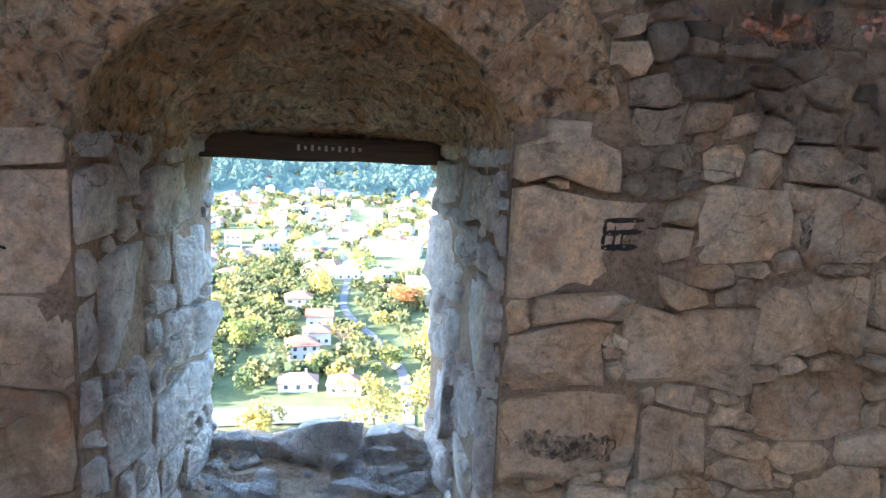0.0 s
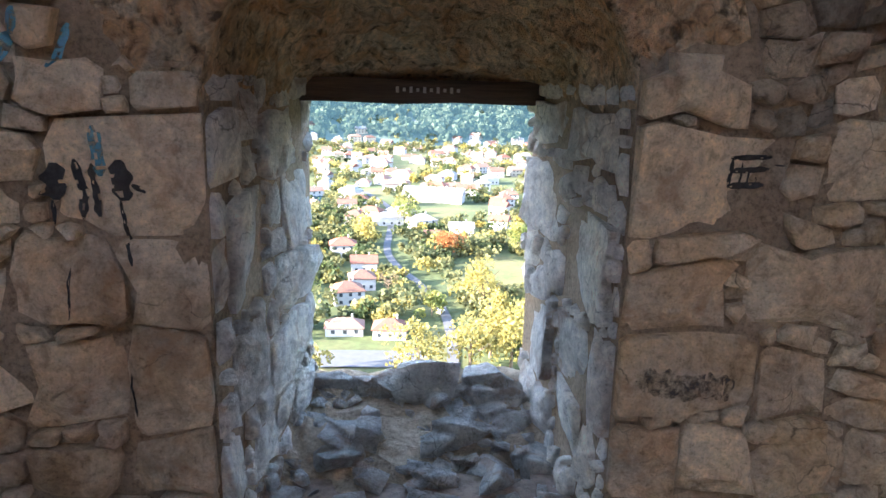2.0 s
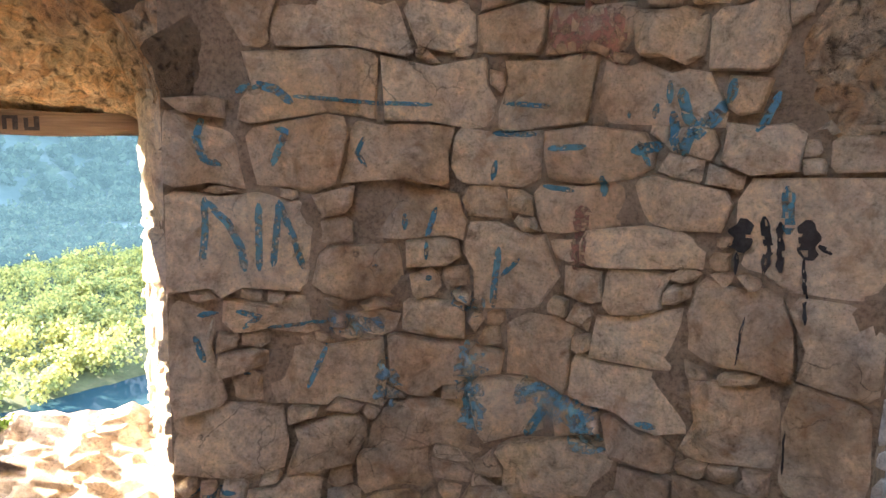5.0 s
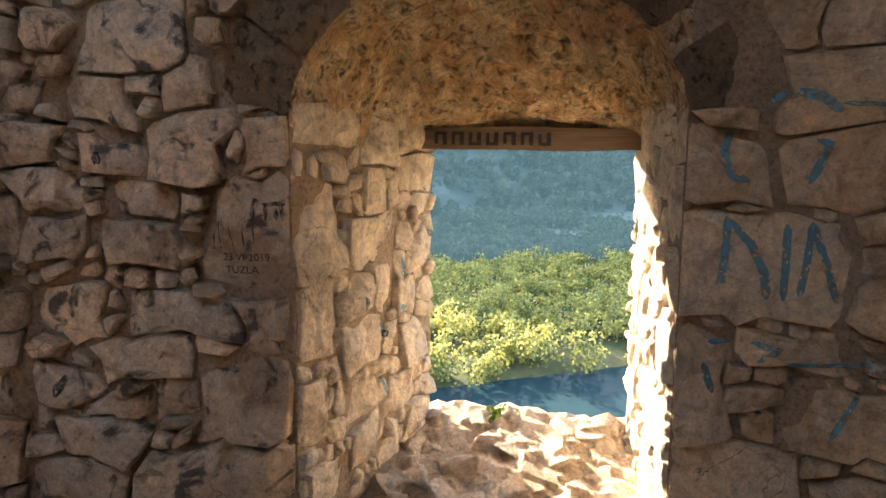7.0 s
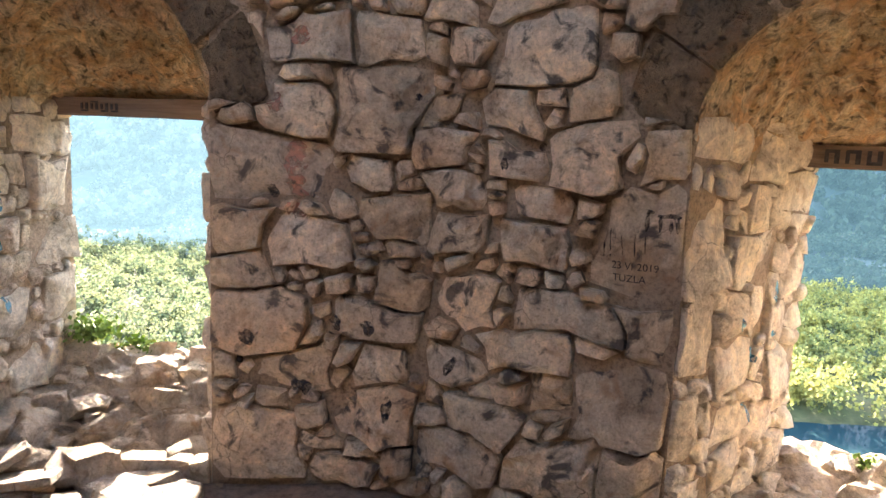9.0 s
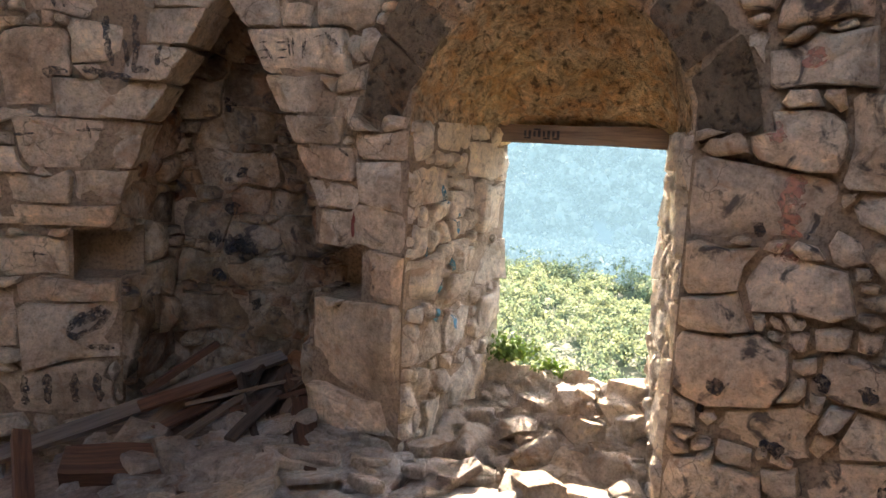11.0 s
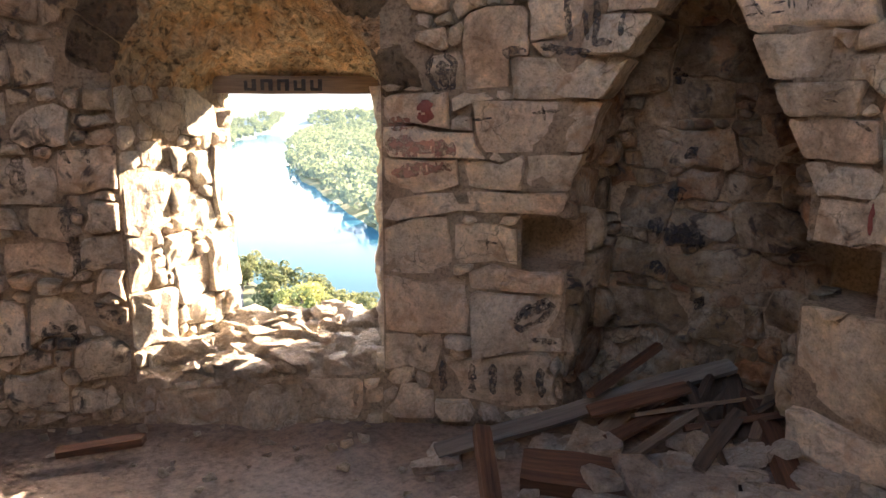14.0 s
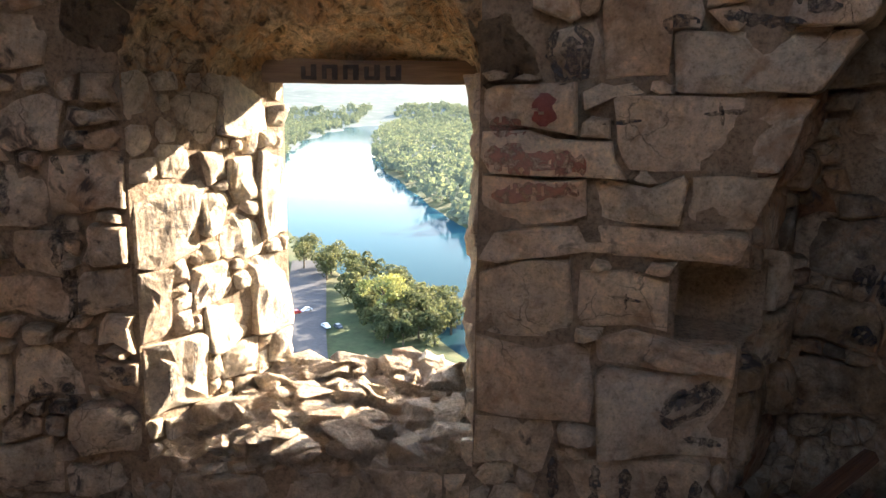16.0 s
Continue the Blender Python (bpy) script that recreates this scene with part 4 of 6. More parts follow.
ribbon("road", smooth_line([(-4, 170), (-5, 205), (-6, 222), (-11, 255), (-22, 288), (-34, 314), (-42, 345), (-47, 403), (-58, 470), (-90, 540)]), 3.6, M_LANE, 0.35, "narrow pale lane winding through the village")
ribbon("yard", [(-60, 196), (-40, 201), (-12, 204)], 13, M_LANE, 0.30, "paved yard in front of the nearest houses")
ribbon("car_park", smooth_line([(-52, -190), (-66, -240), (-82, -290), (-104, -360)], 6), 17, M_ASPHALT, 0.5, "asphalt car park beside the river")

# single trees by the village, the bare one beside the lane
for x, y, h, r, mt, lb in ((-14, 190, 15, 7.5, M_YELLOW, "yellow autumn tree with a broad crown"), (0, 194, 17, 8, M_YELLOW, "yellow autumn tree with a broad crown"), (12, 200, 16, 7.5, M_YELLOW, "yellow autumn tree with a broad crown"),
                           (4, 252, 19, 8, M_YELLOW, "tall pale yellow poplar-like tree"), (-12, 333, 13, 7, M_RUST, "rust-red autumn tree on a meadow"), (-53, 352, 16, 6, M_YELLOW, "yellow-green tree beside a house"),
                           (21, 343, 15, 8, M_LEAF, "olive-green tree on a meadow edge"), (-44, 188, 7, 5, M_YELLOW, "low yellow bush by the yard"), (-14, 246, 8, 5, M_LEAF, "green garden tree by the lane"), (-68, 262, 12, 7, M_LEAF, "green garden tree by a house"), (-41, 404, 16, 8, M_LEAF, "olive-green tree beside a house"), (10, 225, 14, 7, M_YELLOW, "yellow autumn tree with a broad crown"), (20, 208, 16, 8, M_YELLOW, "yellow autumn tree with a broad crown"), (6, 208, 15, 7, M_YELLOW, "yellow autumn tree with a broad crown")):
    tree((x, y), h, r, mt, lb, 900, 0.55)
tree((-32, 268), 11, 5, M_LEAF, "bare grey tree without leaves beside the lane", bare=True)
# trees on the river bank below the south window
for x, y, h, r in ((-118, -312, 18, 8), (-108, -300, 16, 7.5), (-126, -296, 15, 8), (-102, -290, 11, 6), (-128, -262, 15, 8), (-138, -242, 14, 8), (-106, -330, 18, 8), (-97, -345, 18, 8), (-119, -276, 17, 8.5), (-112, -345, 16, 8), (-104, -365, 17, 8), (-114, -330, 18, 8), (-100, -318, 15, 7)):
    tree((x, y), h * 0.8, r * 0.8, M_OLIVE, "grey-green riverside tree beside the car park", 1400, 0.5)
tree((-99, -246), 19, 8, M_RIVERSIDE, "sunlit yellow-green tree beside the car park", 1800, 0.55)
for x, y, h, r in ((-110, -236, 17, 8), (-118, -228, 18, 8), (-130, -222, 17, 8), (-124, -244, 16, 8), (-94, -230, 14, 6.5), (-112, -252, 15, 7), (-104, -226, 15, 7), (-101, -264, 14, 7), (-106, -240, 16, 7), (-99, -282, 13, 6.5), (-110, -260, 15, 7), (-118, -252, 16, 8), (-122, -268, 15, 8), (-100, -232, 13, 6), (-92, -238, 11, 6), (-94, -252, 12, 6), (-97, -258, 12, 6), (-96, -270, 13, 6), (-103, -272, 13, 7), (-91, -226, 10, 5.5), (-96, -221, 12, 6), (-107, -219, 14, 7), (-115, -238, 14, 7)):
    tree((x, y), h * 0.8, r * 0.75, M_OLIVE, "olive-green riverside tree beside the car park", 1400, 0.5)


ROAD = np.array(smooth_line([(-4, 170), (-5, 205), (-6, 222), (-11, 255), (-22, 288), (-34, 314), (-42, 345), (-47, 403), (-58, 470), (-90, 540)]))


def near_house(x, y):
    return np.hypot(ROAD[:, 0] - x, ROAD[:, 1] - y).min() < 7.5 or (abs(x + 6 + 0.14 * (y - 222)) < 11 and 200 < y < 262) or any(abs(x - a) < 11 and abs(y - b_) < 10 for a, b_ in HOUSES)


def on_meadow(x, y):
    return (-12 < x < 30 and 280 < y < 328) or (-40 < x < 0 and 415 < y < 462) or (-66 < x < -8 and 195 < y < 216)


gardens = scatter(5200, -330, 180, 200, 1040, lambda x, y: -0.36 * y - 30 < x < 0.16 * y + 25 and not near_house(x, y) and not on_meadow(x, y) and noise.noise((x / 45, y / 45, 2)) > (-0.34 if y < 380 else -0.08))
gardens += scatter(800, -130, 55, 205, 430, lambda x, y: -0.36 * y - 30 < x < 0.16 * y + 25 and not near_house(x, y) and not on_meadow(x, y))
wood_stuff("garden_trees", gardens[0::3], 4.2, 95, 1.0, M_GARDEN, "green garden trees between the village houses")
wood_stuff("garden_bushes", gardens[1::3], 2.8, 80, 0.82, M_GARDEN, "green bushes and hedges between the village houses")
wood_stuff("dark_trees", gardens[2::6], 3.4, 90, 0.9, M_PINE, "dark evergreen trees between the village houses")
wood_stuff("autumn_trees", gardens[5::6], 3.8, 95, 1.0, M_YELLOW, "yellow autumn trees between the village houses")
bank = scatter(2900, -470, -205, -420, 520, lambda x, y: river_gap(x, y) > 1.0 and x > -460 + 0.2 * y)
wood_stuff("river_wood", [q for q in bank if q[1] > -20], 6.0, 180, 0.74, M_RIVERSIDE, "dense riverside wood with yellowing crowns")
wood_stuff("pale_wood", [q for q in bank if q[1] <= -20], 5.6, 190, 0.62, M_HAZE_TINT, "pale hazy wood on the river flats")
plain_far = scatter(7500, -1500, -205, -2600, -420, lambda x, y: river_gap(x, y) > 5 and noise.noise((x / 110, y / 110, 5)) > -0.30 and abs(math.atan2(-x, -y) - 0.47) < 0.30)
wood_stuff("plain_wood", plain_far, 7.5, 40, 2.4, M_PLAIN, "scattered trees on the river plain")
left_bank = scatter(1500, -420, 80, -2300, -620, lambda x, y: river_gap(x, y) > 5 and abs(math.atan2(-x, -y) - 0.30) < 0.2)
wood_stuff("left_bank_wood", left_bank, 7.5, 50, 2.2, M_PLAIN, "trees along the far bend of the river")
hill_n = scatter(6500, -420, 300, 840, 1900, lambda x, y: math.hypot(x, y) > 915)
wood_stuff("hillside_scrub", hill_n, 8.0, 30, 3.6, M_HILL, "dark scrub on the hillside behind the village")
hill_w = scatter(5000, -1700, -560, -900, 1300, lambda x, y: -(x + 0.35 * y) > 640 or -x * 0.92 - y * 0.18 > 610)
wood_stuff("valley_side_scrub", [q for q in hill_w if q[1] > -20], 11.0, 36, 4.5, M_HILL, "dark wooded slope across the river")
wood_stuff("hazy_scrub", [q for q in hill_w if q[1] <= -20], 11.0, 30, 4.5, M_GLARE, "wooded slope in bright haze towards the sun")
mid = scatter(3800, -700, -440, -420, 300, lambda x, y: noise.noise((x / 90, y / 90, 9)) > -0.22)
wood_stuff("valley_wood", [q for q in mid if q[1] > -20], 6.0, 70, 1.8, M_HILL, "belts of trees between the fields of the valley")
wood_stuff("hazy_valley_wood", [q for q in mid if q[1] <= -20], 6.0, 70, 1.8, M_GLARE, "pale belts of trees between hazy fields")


def car(at, turn, paint, label):
    ob = empty("car", (*at, land_height(*at) + 0.5), label, "car", "parked cars")
    ob.rotation_euler = (0, 0, radians(turn))
    bm = bmesh.new()
    prof = [(-2.1, 0.3), (-2.15, 0.75), (-1.9, 0.95), (-1.2, 1.45), (0.5, 1.45), (1.15, 0.95), (2.0, 0.82), (2.15, 0.4), (2.1, 0.3)]
    a = [bm.verts.new((x, -0.85, z)) for x, z in prof]
    c = [bm.verts.new((x, 0.85, z)) for x, z in prof]
    bm.faces.new(a)
    bm.faces.new(c[::-1])
    for i in range(len(prof)):
        j = (i + 1) % len(prof)
        bm.faces.new((a[j], a[i], c[i], c[j]))
    part("body", bm, paint, ob)
    bm = bmesh.new()
    bmesh.ops.create_cube(bm, size=1.0, matrix=Matrix.Translation((-0.35, 0, 1.2)) @ Matrix.Diagonal((2.1, 1.74, 0.36, 1)))
    part("glazing", bm, M_PANE, ob)
    for x in (-1.3, 1.3):
        for y in (-0.8, 0.8):
            bm = bmesh.new()
            bmesh.ops.create_cone(bm, cap_ends=True, segments=14, radius1=0.33, radius2=0.33, depth=0.22, matrix=Matrix.Translation((x, y, 0.33)) @ Matrix.Rotation(math.pi / 2, 4, "X"))
            part("wheel", bm, M_PANE, ob)


M_CARWHITE, M_CARRED, M_CARGREY = plain("car_white", (0.75, 0.75, 0.75), 0.3, 0.03), plain("car_red", (0.4, 0.04, 0.03), 0.3, 0.03), plain("car_dark", (0.05, 0.06, 0.07), 0.3, 0.03)
for at, tn, pm, lb in (((-76, -268), 20, M_CARWHITE, "white car parked on the riverside car park"), ((-77, -247), 100, M_CARWHITE, "white car parked on the riverside car park"), ((-71, -266), 20, M_CARRED, "red car parked on the riverside car park"), ((-81, -245), 100, M_CARGREY, "dark car parked on the riverside car park"), ((-11, 248), 70, M_CARWHITE, "white car on the village lane")):
    car(at, tn, pm, lb)

# ---------------------------------------------------------------- rubble on the sills
def on_sill(ri, li, ro, lo, f, g):
    ri, li, ro, lo = map(Vector, (ri, li, ro, lo))
    return ri.lerp(ro, f).lerp(li.lerp(lo, f), g)


def sill_rocks(w_ob, corners, z_in, z_out, seed, count, edge, mat, lift=0.0):
    """Stones bedded in the sill; edge: boulders along its outer rim as (fraction across, size)."""
    rng = random.Random(seed)
    for _ in range(count):
        f, g = rng.uniform(0.02, 1.0), rng.uniform(0.03, 0.97)
        q = on_sill(*corners, f, g)
        s = rng.choice((0.03, 0.04, 0.05, 0.06, 0.07, 0.09, 0.12, 0.15))
        rock("stone", (q.x, q.y, z_in + (z_out - z_in) * f + rng.uniform(-0.02, 0.03) + lift), s * 1.25, rng, mat, w_ob, rng.uniform(0.6, 1.0))
    for g, s in edge:
        q = on_sill(*corners, 0.93, g)
        rock("stone", (q.x, q.y, z_out + s * 0.10), s, rng, mat, w_ob, 1.1)


sill_rocks(window_1, (W1R, W1L, W1RO, W1LO), 0.02, 0.20, 1, 190, ((0.18, 0.28), (0.48, 0.30), (0.74, 0.15), (0.9, 0.13), (0.02, 0.12)), M_GREYROCK, 0.025)
sill_rocks(window_2, (W2R, W2L, W2RO, W2LO), 0.08, 0.22, 2, 150, ((0.10, 0.18), (0.30, 0.17), (0.52, 0.18), (0.74, 0.15), (0.93, 0.14)), M_ROCK, 0.015)
sill_rocks(window_3, (W3R, W3L, W3RO, W3LO), 0.10, 0.33, 3, 150, ((0.14, 0.24), (0.36, 0.12), (0.6, 0.14), (0.8, 0.2), (0.95, 0.2)), M_ROCK, 0.015)
sill_rocks(window_4, (W4R, W4L, W4RO, W4LO), 0.33, 0.40, 4, 260, ((0.1, 0.14), (0.26, 0.16), (0.45, 0.12), (0.62, 0.16), (0.8, 0.12), (0.93, 0.12)), M_ROCK, 0.01)

rng = random.Random(19)
for f, g, s in ((0.06, 0.35, 0.24), (0.10, 0.62, 0.27), (0.04, 0.85, 0.2), (0.3, 0.2, 0.22), (0.34, 0.5, 0.24), (0.3, 0.78, 0.26), (0.55, 0.35, 0.25), (0.6, 0.65, 0.22), (0.78, 0.15, 0.26), (0.8, 0.45, 0.24)):
    q = on_sill(W3R, W3L, W3RO, W3LO, f, g)
    rock("stone", (q.x, q.y, 0.10 + 0.23 * f + s * 0.10), s, rng, M_ROCK, window_3, 0.9)


def tuft(at, r, n, mat, label):
    p = rs.normal(0, 0.5, (n, 3)) * (r, r, r * 0.6) + at
    return tagged(quads("plant", patches(p, 0.014), mat), label, "plant", kind="stuff")


tuft((-3.93, -2.82, 0.47), 0.10, 500, M_WEED, "small green weed growing on the window sill")
tuft((-4.0, -2.62, 0.38), 0.08, 350, M_WEED, "small green weed growing on the window sill")
tuft((-3.62, 0.62, 0.26), 0.06, 160, M_WEED, "thin grass tuft on the rubble sill")

# ---------------------------------------------------------------- debris on the floor
def board(a, c, width, thick, mat, label, name="plank", roll=0.0, seed=0):
    """A weathered board from a to c with split, uneven ends."""
    a, c = Vector(a), Vector(c)
    ln = (c - a).length
    bm = bmesh.new()
    n = 12
    rows = []
    for i in range(n + 1):
        x = ln * (i / n - 0.5)
        w = width * (1 + 0.18 * noise.noise((x * 3, seed, 1))) * (0.9 if i in (0, n) else 1)
        h = thick * (1 + 0.25 * noise.noise((x * 4, seed, 7)))
        o = 0.25 * width * noise.noise((x * 2, seed, 4))
        jag = 0.05 * noise.noise((i * 3.1, seed, 9)) if i in (0, n) else 0
        rows.append([bm.verts.new((x + jag * s, o + s * w / 2, k * h / 2)) for s, k in ((-1, -1), (1, -1), (1, 1), (-1, 1))])
    for p, q in zip(rows, rows[1:]):
        for j in range(4):
            bm.faces.new((p[j], q[j], q[(j + 1) % 4], p[(j + 1) % 4]))
    bm.faces.new(rows[0])
    bm.faces.new(rows[-1][::-1])
    bmesh.ops.recalc_face_normals(bm, faces=bm.faces)
    ob = tagged(part(name, bm, mat), label, "plank", "broken planks")
    d = (c - a).normalized()
    m4 = d.to_track_quat("X", "Z").to_matrix().to_4x4()
    ob.matrix_world = Matrix.Translation((a + c) / 2) @ m4 @ Matrix.Rotation(roll, 4, "X")
    return ob


def slab(at, size, thick, seed, turn, tilt, mat, label):
    """A broken flat flagstone."""
    rng = random.Random(seed)
    k = 6
    bm = bmesh.new()
    ring = []
    for i in range(k):
        a = 2 * math.pi * (i + rng.uniform(-0.38, 0.38)) / k
        r = size / 2 * rng.uniform(0.65, 1.15)
        ring.append((r * math.cos(a) * 1.15, r * math.sin(a) * 0.8))
    lo_ = [bm.verts.new((x * 1.02, y * 1.02, -thick / 2)) for x, y in ring]
    up_ = [bm.verts.new((x, y, thick / 2 + rng.uniform(-0.006, 0.006))) for x, y in ring]
    bm.faces.new(lo_[::-1])
    bm.faces.new(up_)
    for i in range(k):
        j = (i + 1) % k
        bm.faces.new((lo_[i], lo_[j], up_[j], up_[i]))
    bmesh.ops.bevel(bm, geom=bm.edges[:], offset=thick * 0.15, segments=1, affect="EDGES")
    ob = tagged(part("broken_stone", bm, mat), label, "broken stone", "broken stones on the floor")
    ob.matrix_world = pose(*at, *tilt, turn)
    return ob


FLAG = "broken grey flagstone lying on the rubble floor"
for x, y, s, th, tn, tx, ty in ((-2.62, -3.42, 0.56, 0.06, 30, 8, -6), (-2.40, -3.60, 0.36, 0.05, 80, 4, 5), (-2.72, -3.08, 0.46, 0.05, 10, -5, 4), (-2.88, -2.86, 0.34, 0.05, 60, 6, 8), (-2.62, -2.72, 0.36, 0.06, 140, -4, 6), (-2.72, -2.42, 0.38, 0.06, 20, 5, -8),
                                (-2.98, -2.00, 0.46, 0.06, 70, -3, 4), (-2.80, -2.18, 0.32, 0.05, 110, 5, 6), (-2.55, -2.05, 0.36, 0.05, 30, 2, -4), (-2.42, -3.05, 0.42, 0.05, 100, 3, 2), (-2.50, -2.48, 0.28, 0.05, 10, 3, 5), (-2.2, -3.35, 0.3, 0.05, 50, 4, 3), (-2.30, -2.75, 0.3, 0.05, 150, 3, -3)):
    slab((x, y, floor_height(x, y) + th * 0.6), s, th, int(s * 1000 + tn), tn, (tx, ty), M_FLAG, FLAG)
rng = random.Random(77)
for x, y, s in ((-3.06, -2.60, 0.24), (-3.08, -2.30, 0.25), (-3.16, -2.80, 0.20), (-3.14, -2.02, 0.18)):
    tagged(rock("boulder", (x, y, floor_height(x, y) + s * 0.14), s, rng, M_ROCK, None, 0.9), "rough pale limestone boulder below the window", "boulder", "loose stones")
for i in range(260):
    x, y = rng.uniform(-3.1, -1.9), rng.uniform(-4.15, -1.95)
    if (x + 2.0) * 0.62 + (y + 4.6) * 0.78 < 0.0 or rng.random() > (1.15 - abs(x + 2.8) * 0.8):
        continue
    s = rng.choice((0.06, 0.08, 0.1, 0.13, 0.17))
    tagged(rock("stone", (x, y, floor_height(x, y) + s * 0.12), s, rng, M_FLAG if i % 3 else M_ROCK, None, rng.uniform(0.35, 0.8)), "loose broken stone on the chamber floor", "stone", "loose stones")
for i in range(150):
    x, y = rng.uniform(-3.05, -2.0), rng.uniform(-3.75, -1.95)
    if (x + 2.0) * 0.62 + (y + 4.6) * 0.78 < 0.05 or rng.random() > 1.2 - abs(x + 2.75) * 1.1:
        continue
    s = rng.choice((0.10, 0.13, 0.16, 0.20, 0.25, 0.30))
    th = rng.uniform(0.018, 0.045)
    slab((x, y, floor_height(x, y) + th * 0.6 + rng.uniform(0.0, 0.06)), s, th, 500 + i, rng.uniform(0, 360), (rng.uniform(-17, 17), rng.uniform(-17, 17)), M_FLAG if i % 3 else M_ROCK, "thin broken stone shard heaped on the rubble floor")
for i in range(70):
    a = rng.uniform(-0.2, 2.3)
    p = Vector(W4R).lerp(Vector(W4L), a) + Vector((0.52, 0.85)) * rng.uniform(0.08, 0.9) ** 1.5
    s = rng.choice((0.02, 0.03, 0.04, 0.06))
    tagged(rock("stone", (p.x, p.y, floor_height(p.x, p.y) + s * 0.15), s, rng, M_ROCK, None, 0.8), "small loose stone on the dusty floor", "stone", "loose stones")

board((-2.06, -4.14, 0.185), (-3.36, -3.80, 0.38), 0.07, 0.026, M_GREYWOOD, "long grey weathered plank lying across the fireplace", roll=0.5, seed=1)
board((-2.20, -3.80, 0.22), (-2.50, -3.50, 0.21), 0.15, 0.08, M_ROT, "rotten reddish-brown beam end among flagstones", "beam_end", 0.4, 2)
board((-1.98, -3.66, 0.14), (-2.14, -3.96, 0.33), 0.06, 0.045, M_ROT, "split reddish-brown stake leaning over rubble", "stake", 0.2, 3)
pr = random.Random(9)
for i in range(17):
    a = pr.uniform(-0.75, 0.75)
    mx, my = pr.uniform(-3.25, -2.75), pr.uniform(-4.0, -3.4)
    d = Vector((-math.cos(a), -math.sin(a))) * pr.uniform(0.14, 0.36)
    z = 0.22 + 0.012 * i * pr.uniform(0.4, 1.0)
    board((mx - d.x, my - d.y, z - 0.02), (mx + d.x * 0.8, my + d.y * 0.8, z + pr.uniform(0.02, 0.12)), pr.uniform(0.03, 0.08), pr.uniform(0.012, 0.03), (M_ROT, M_CHAR, M_WOOD)[i % 3], "broken dark rotten plank heaped in the fireplace", roll=pr.uniform(-0.6, 0.6), seed=10 + i)
board((-2.72, -3.02, 0.20), (-3.22, -3.60, 0.34), 0.10, 0.04, M_ROT, "long split rotten beam leaning into the fireplace", "beam", 0.4, 41)
board((-2.60, -3.16, 0.19), (-3.10, -3.80, 0.33), 0.07, 0.03, M_CHAR, "long dark rotten plank leaning into the fireplace", roll=0.7, seed=42)
board((-0.85, -4.95, 0.17), (-1.15, -4.86, 0.18), 0.05, 0.03, M_ROT, "short brown wood scrap at the foot of the wall", "wood_scrap", 0.1, 31)

# ---------------------------------------------------------------- stones of the walls
SPECS = [(window_1, W1R, W1L, 1.41, 0.43, 11, 0.34, 5, M_VAULT), (window_2, W2R, W2L, 1.48, 0.44, 12, 0.24, 7, M_TUFA), (window_3, W3R, W3L, 1.50, 0.54, 13, 0.24, 7, M_TUFA), (window_4, W4R, W4L, 1.50, 0.48, 14, 0.22, 7, M_TUFA)]
ARCHES = []
for w_ob, ri, li, spring, rise, sd, ring, count, mt in SPECS:
    block, run = voussoirs(w_ob, ri, li, spring, rise, sd, ring, count, mt)
    block = block[::-1] if area(block) < 0 else block
    ARCHES.append((block, run.length))
    masonry(w_ob, run, 0.0, run.length, 1.75, 2.45, (0.24, 0.15), M_STONE, sd, blocks=[block])


def after(i):
    """The arch of window i as the pier on its left sees it."""
    block, wd = ARCHES[i]
    return [(u - wd, z) for u, z in block]


def before(i, run):
    """The arch of window i as the pier on its right sees it."""
    return [(u + run.length, z) for u, z in ARCHES[i][0]]


# large stones that stand out, as (along, up, width, height)
BIG_A = [(1.40, 1.21, 0.50, 0.30), (1.41, 0.67, 0.46, 0.24), (1.05, 0.92, 0.41, 0.25), (0.92, 1.27, 0.29, 0.19), (1.36, 1.03, 0.27, 0.06),
         (1.46, 0.89, 0.33, 0.18), (1.51, 0.39, 0.23, 0.26), (1.28, 0.41, 0.20, 0.20), (1.02, 0.36, 0.24, 0.15)]
BIG_AB = [(1.96, 1.38, 0.22, 0.20), (1.71, 1.38, 0.27, 0.19), (1.38, 1.38, 0.36, 0.19), (1.85, 1.11, 0.45, 0.31), (1.33, 1.20, 0.31, 0.15),
          (1.06, 1.39, 0.28, 0.17), (0.75, 1.39, 0.31, 0.13), (1.64, 1.57, 0.38, 0.18), (1.28, 1.57, 0.33, 0.21), (0.92, 1.57, 0.29, 0.20),
          (0.59, 1.56, 0.33, 0.16), (1.54, 1.76, 0.37, 0.15), (1.25, 1.78, 0.20, 0.13), (1.06, 1.74, 0.19, 0.12), (0.81, 1.74, 0.28, 0.15),
          (0.56, 1.73, 0.22, 0.12), (0.80, 1.25, 0.27, 0.13), (0.52, 1.26, 0.25, 0.12), (0.61, 1.14, 0.39, 0.09)]
QUOINS_AB = [(1.02, 1.03, 0.24, 0.28), (1.74, 0.88, 0.31, 0.09), (2.00, 0.78, 0.16, 0.32), (1.60, 0.70, 0.35, 0.21), (1.90, 0.50, 0.35, 0.22),
             (1.48, 1.03, 0.26, 0.16), (0.18, 1.23, 0.36, 0.30), (0.10, 0.95, 0.21, 0.24), (0.11, 0.68, 0.22, 0.29), (0.35, 0.46, 0.25, 0.13),
             (0.11, 0.45, 0.23, 0.15), (0.09, 1.42, 0.17, 0.07), (0.33, 0.95, 0.24, 0.22), (0.34, 0.70, 0.25, 0.22)]
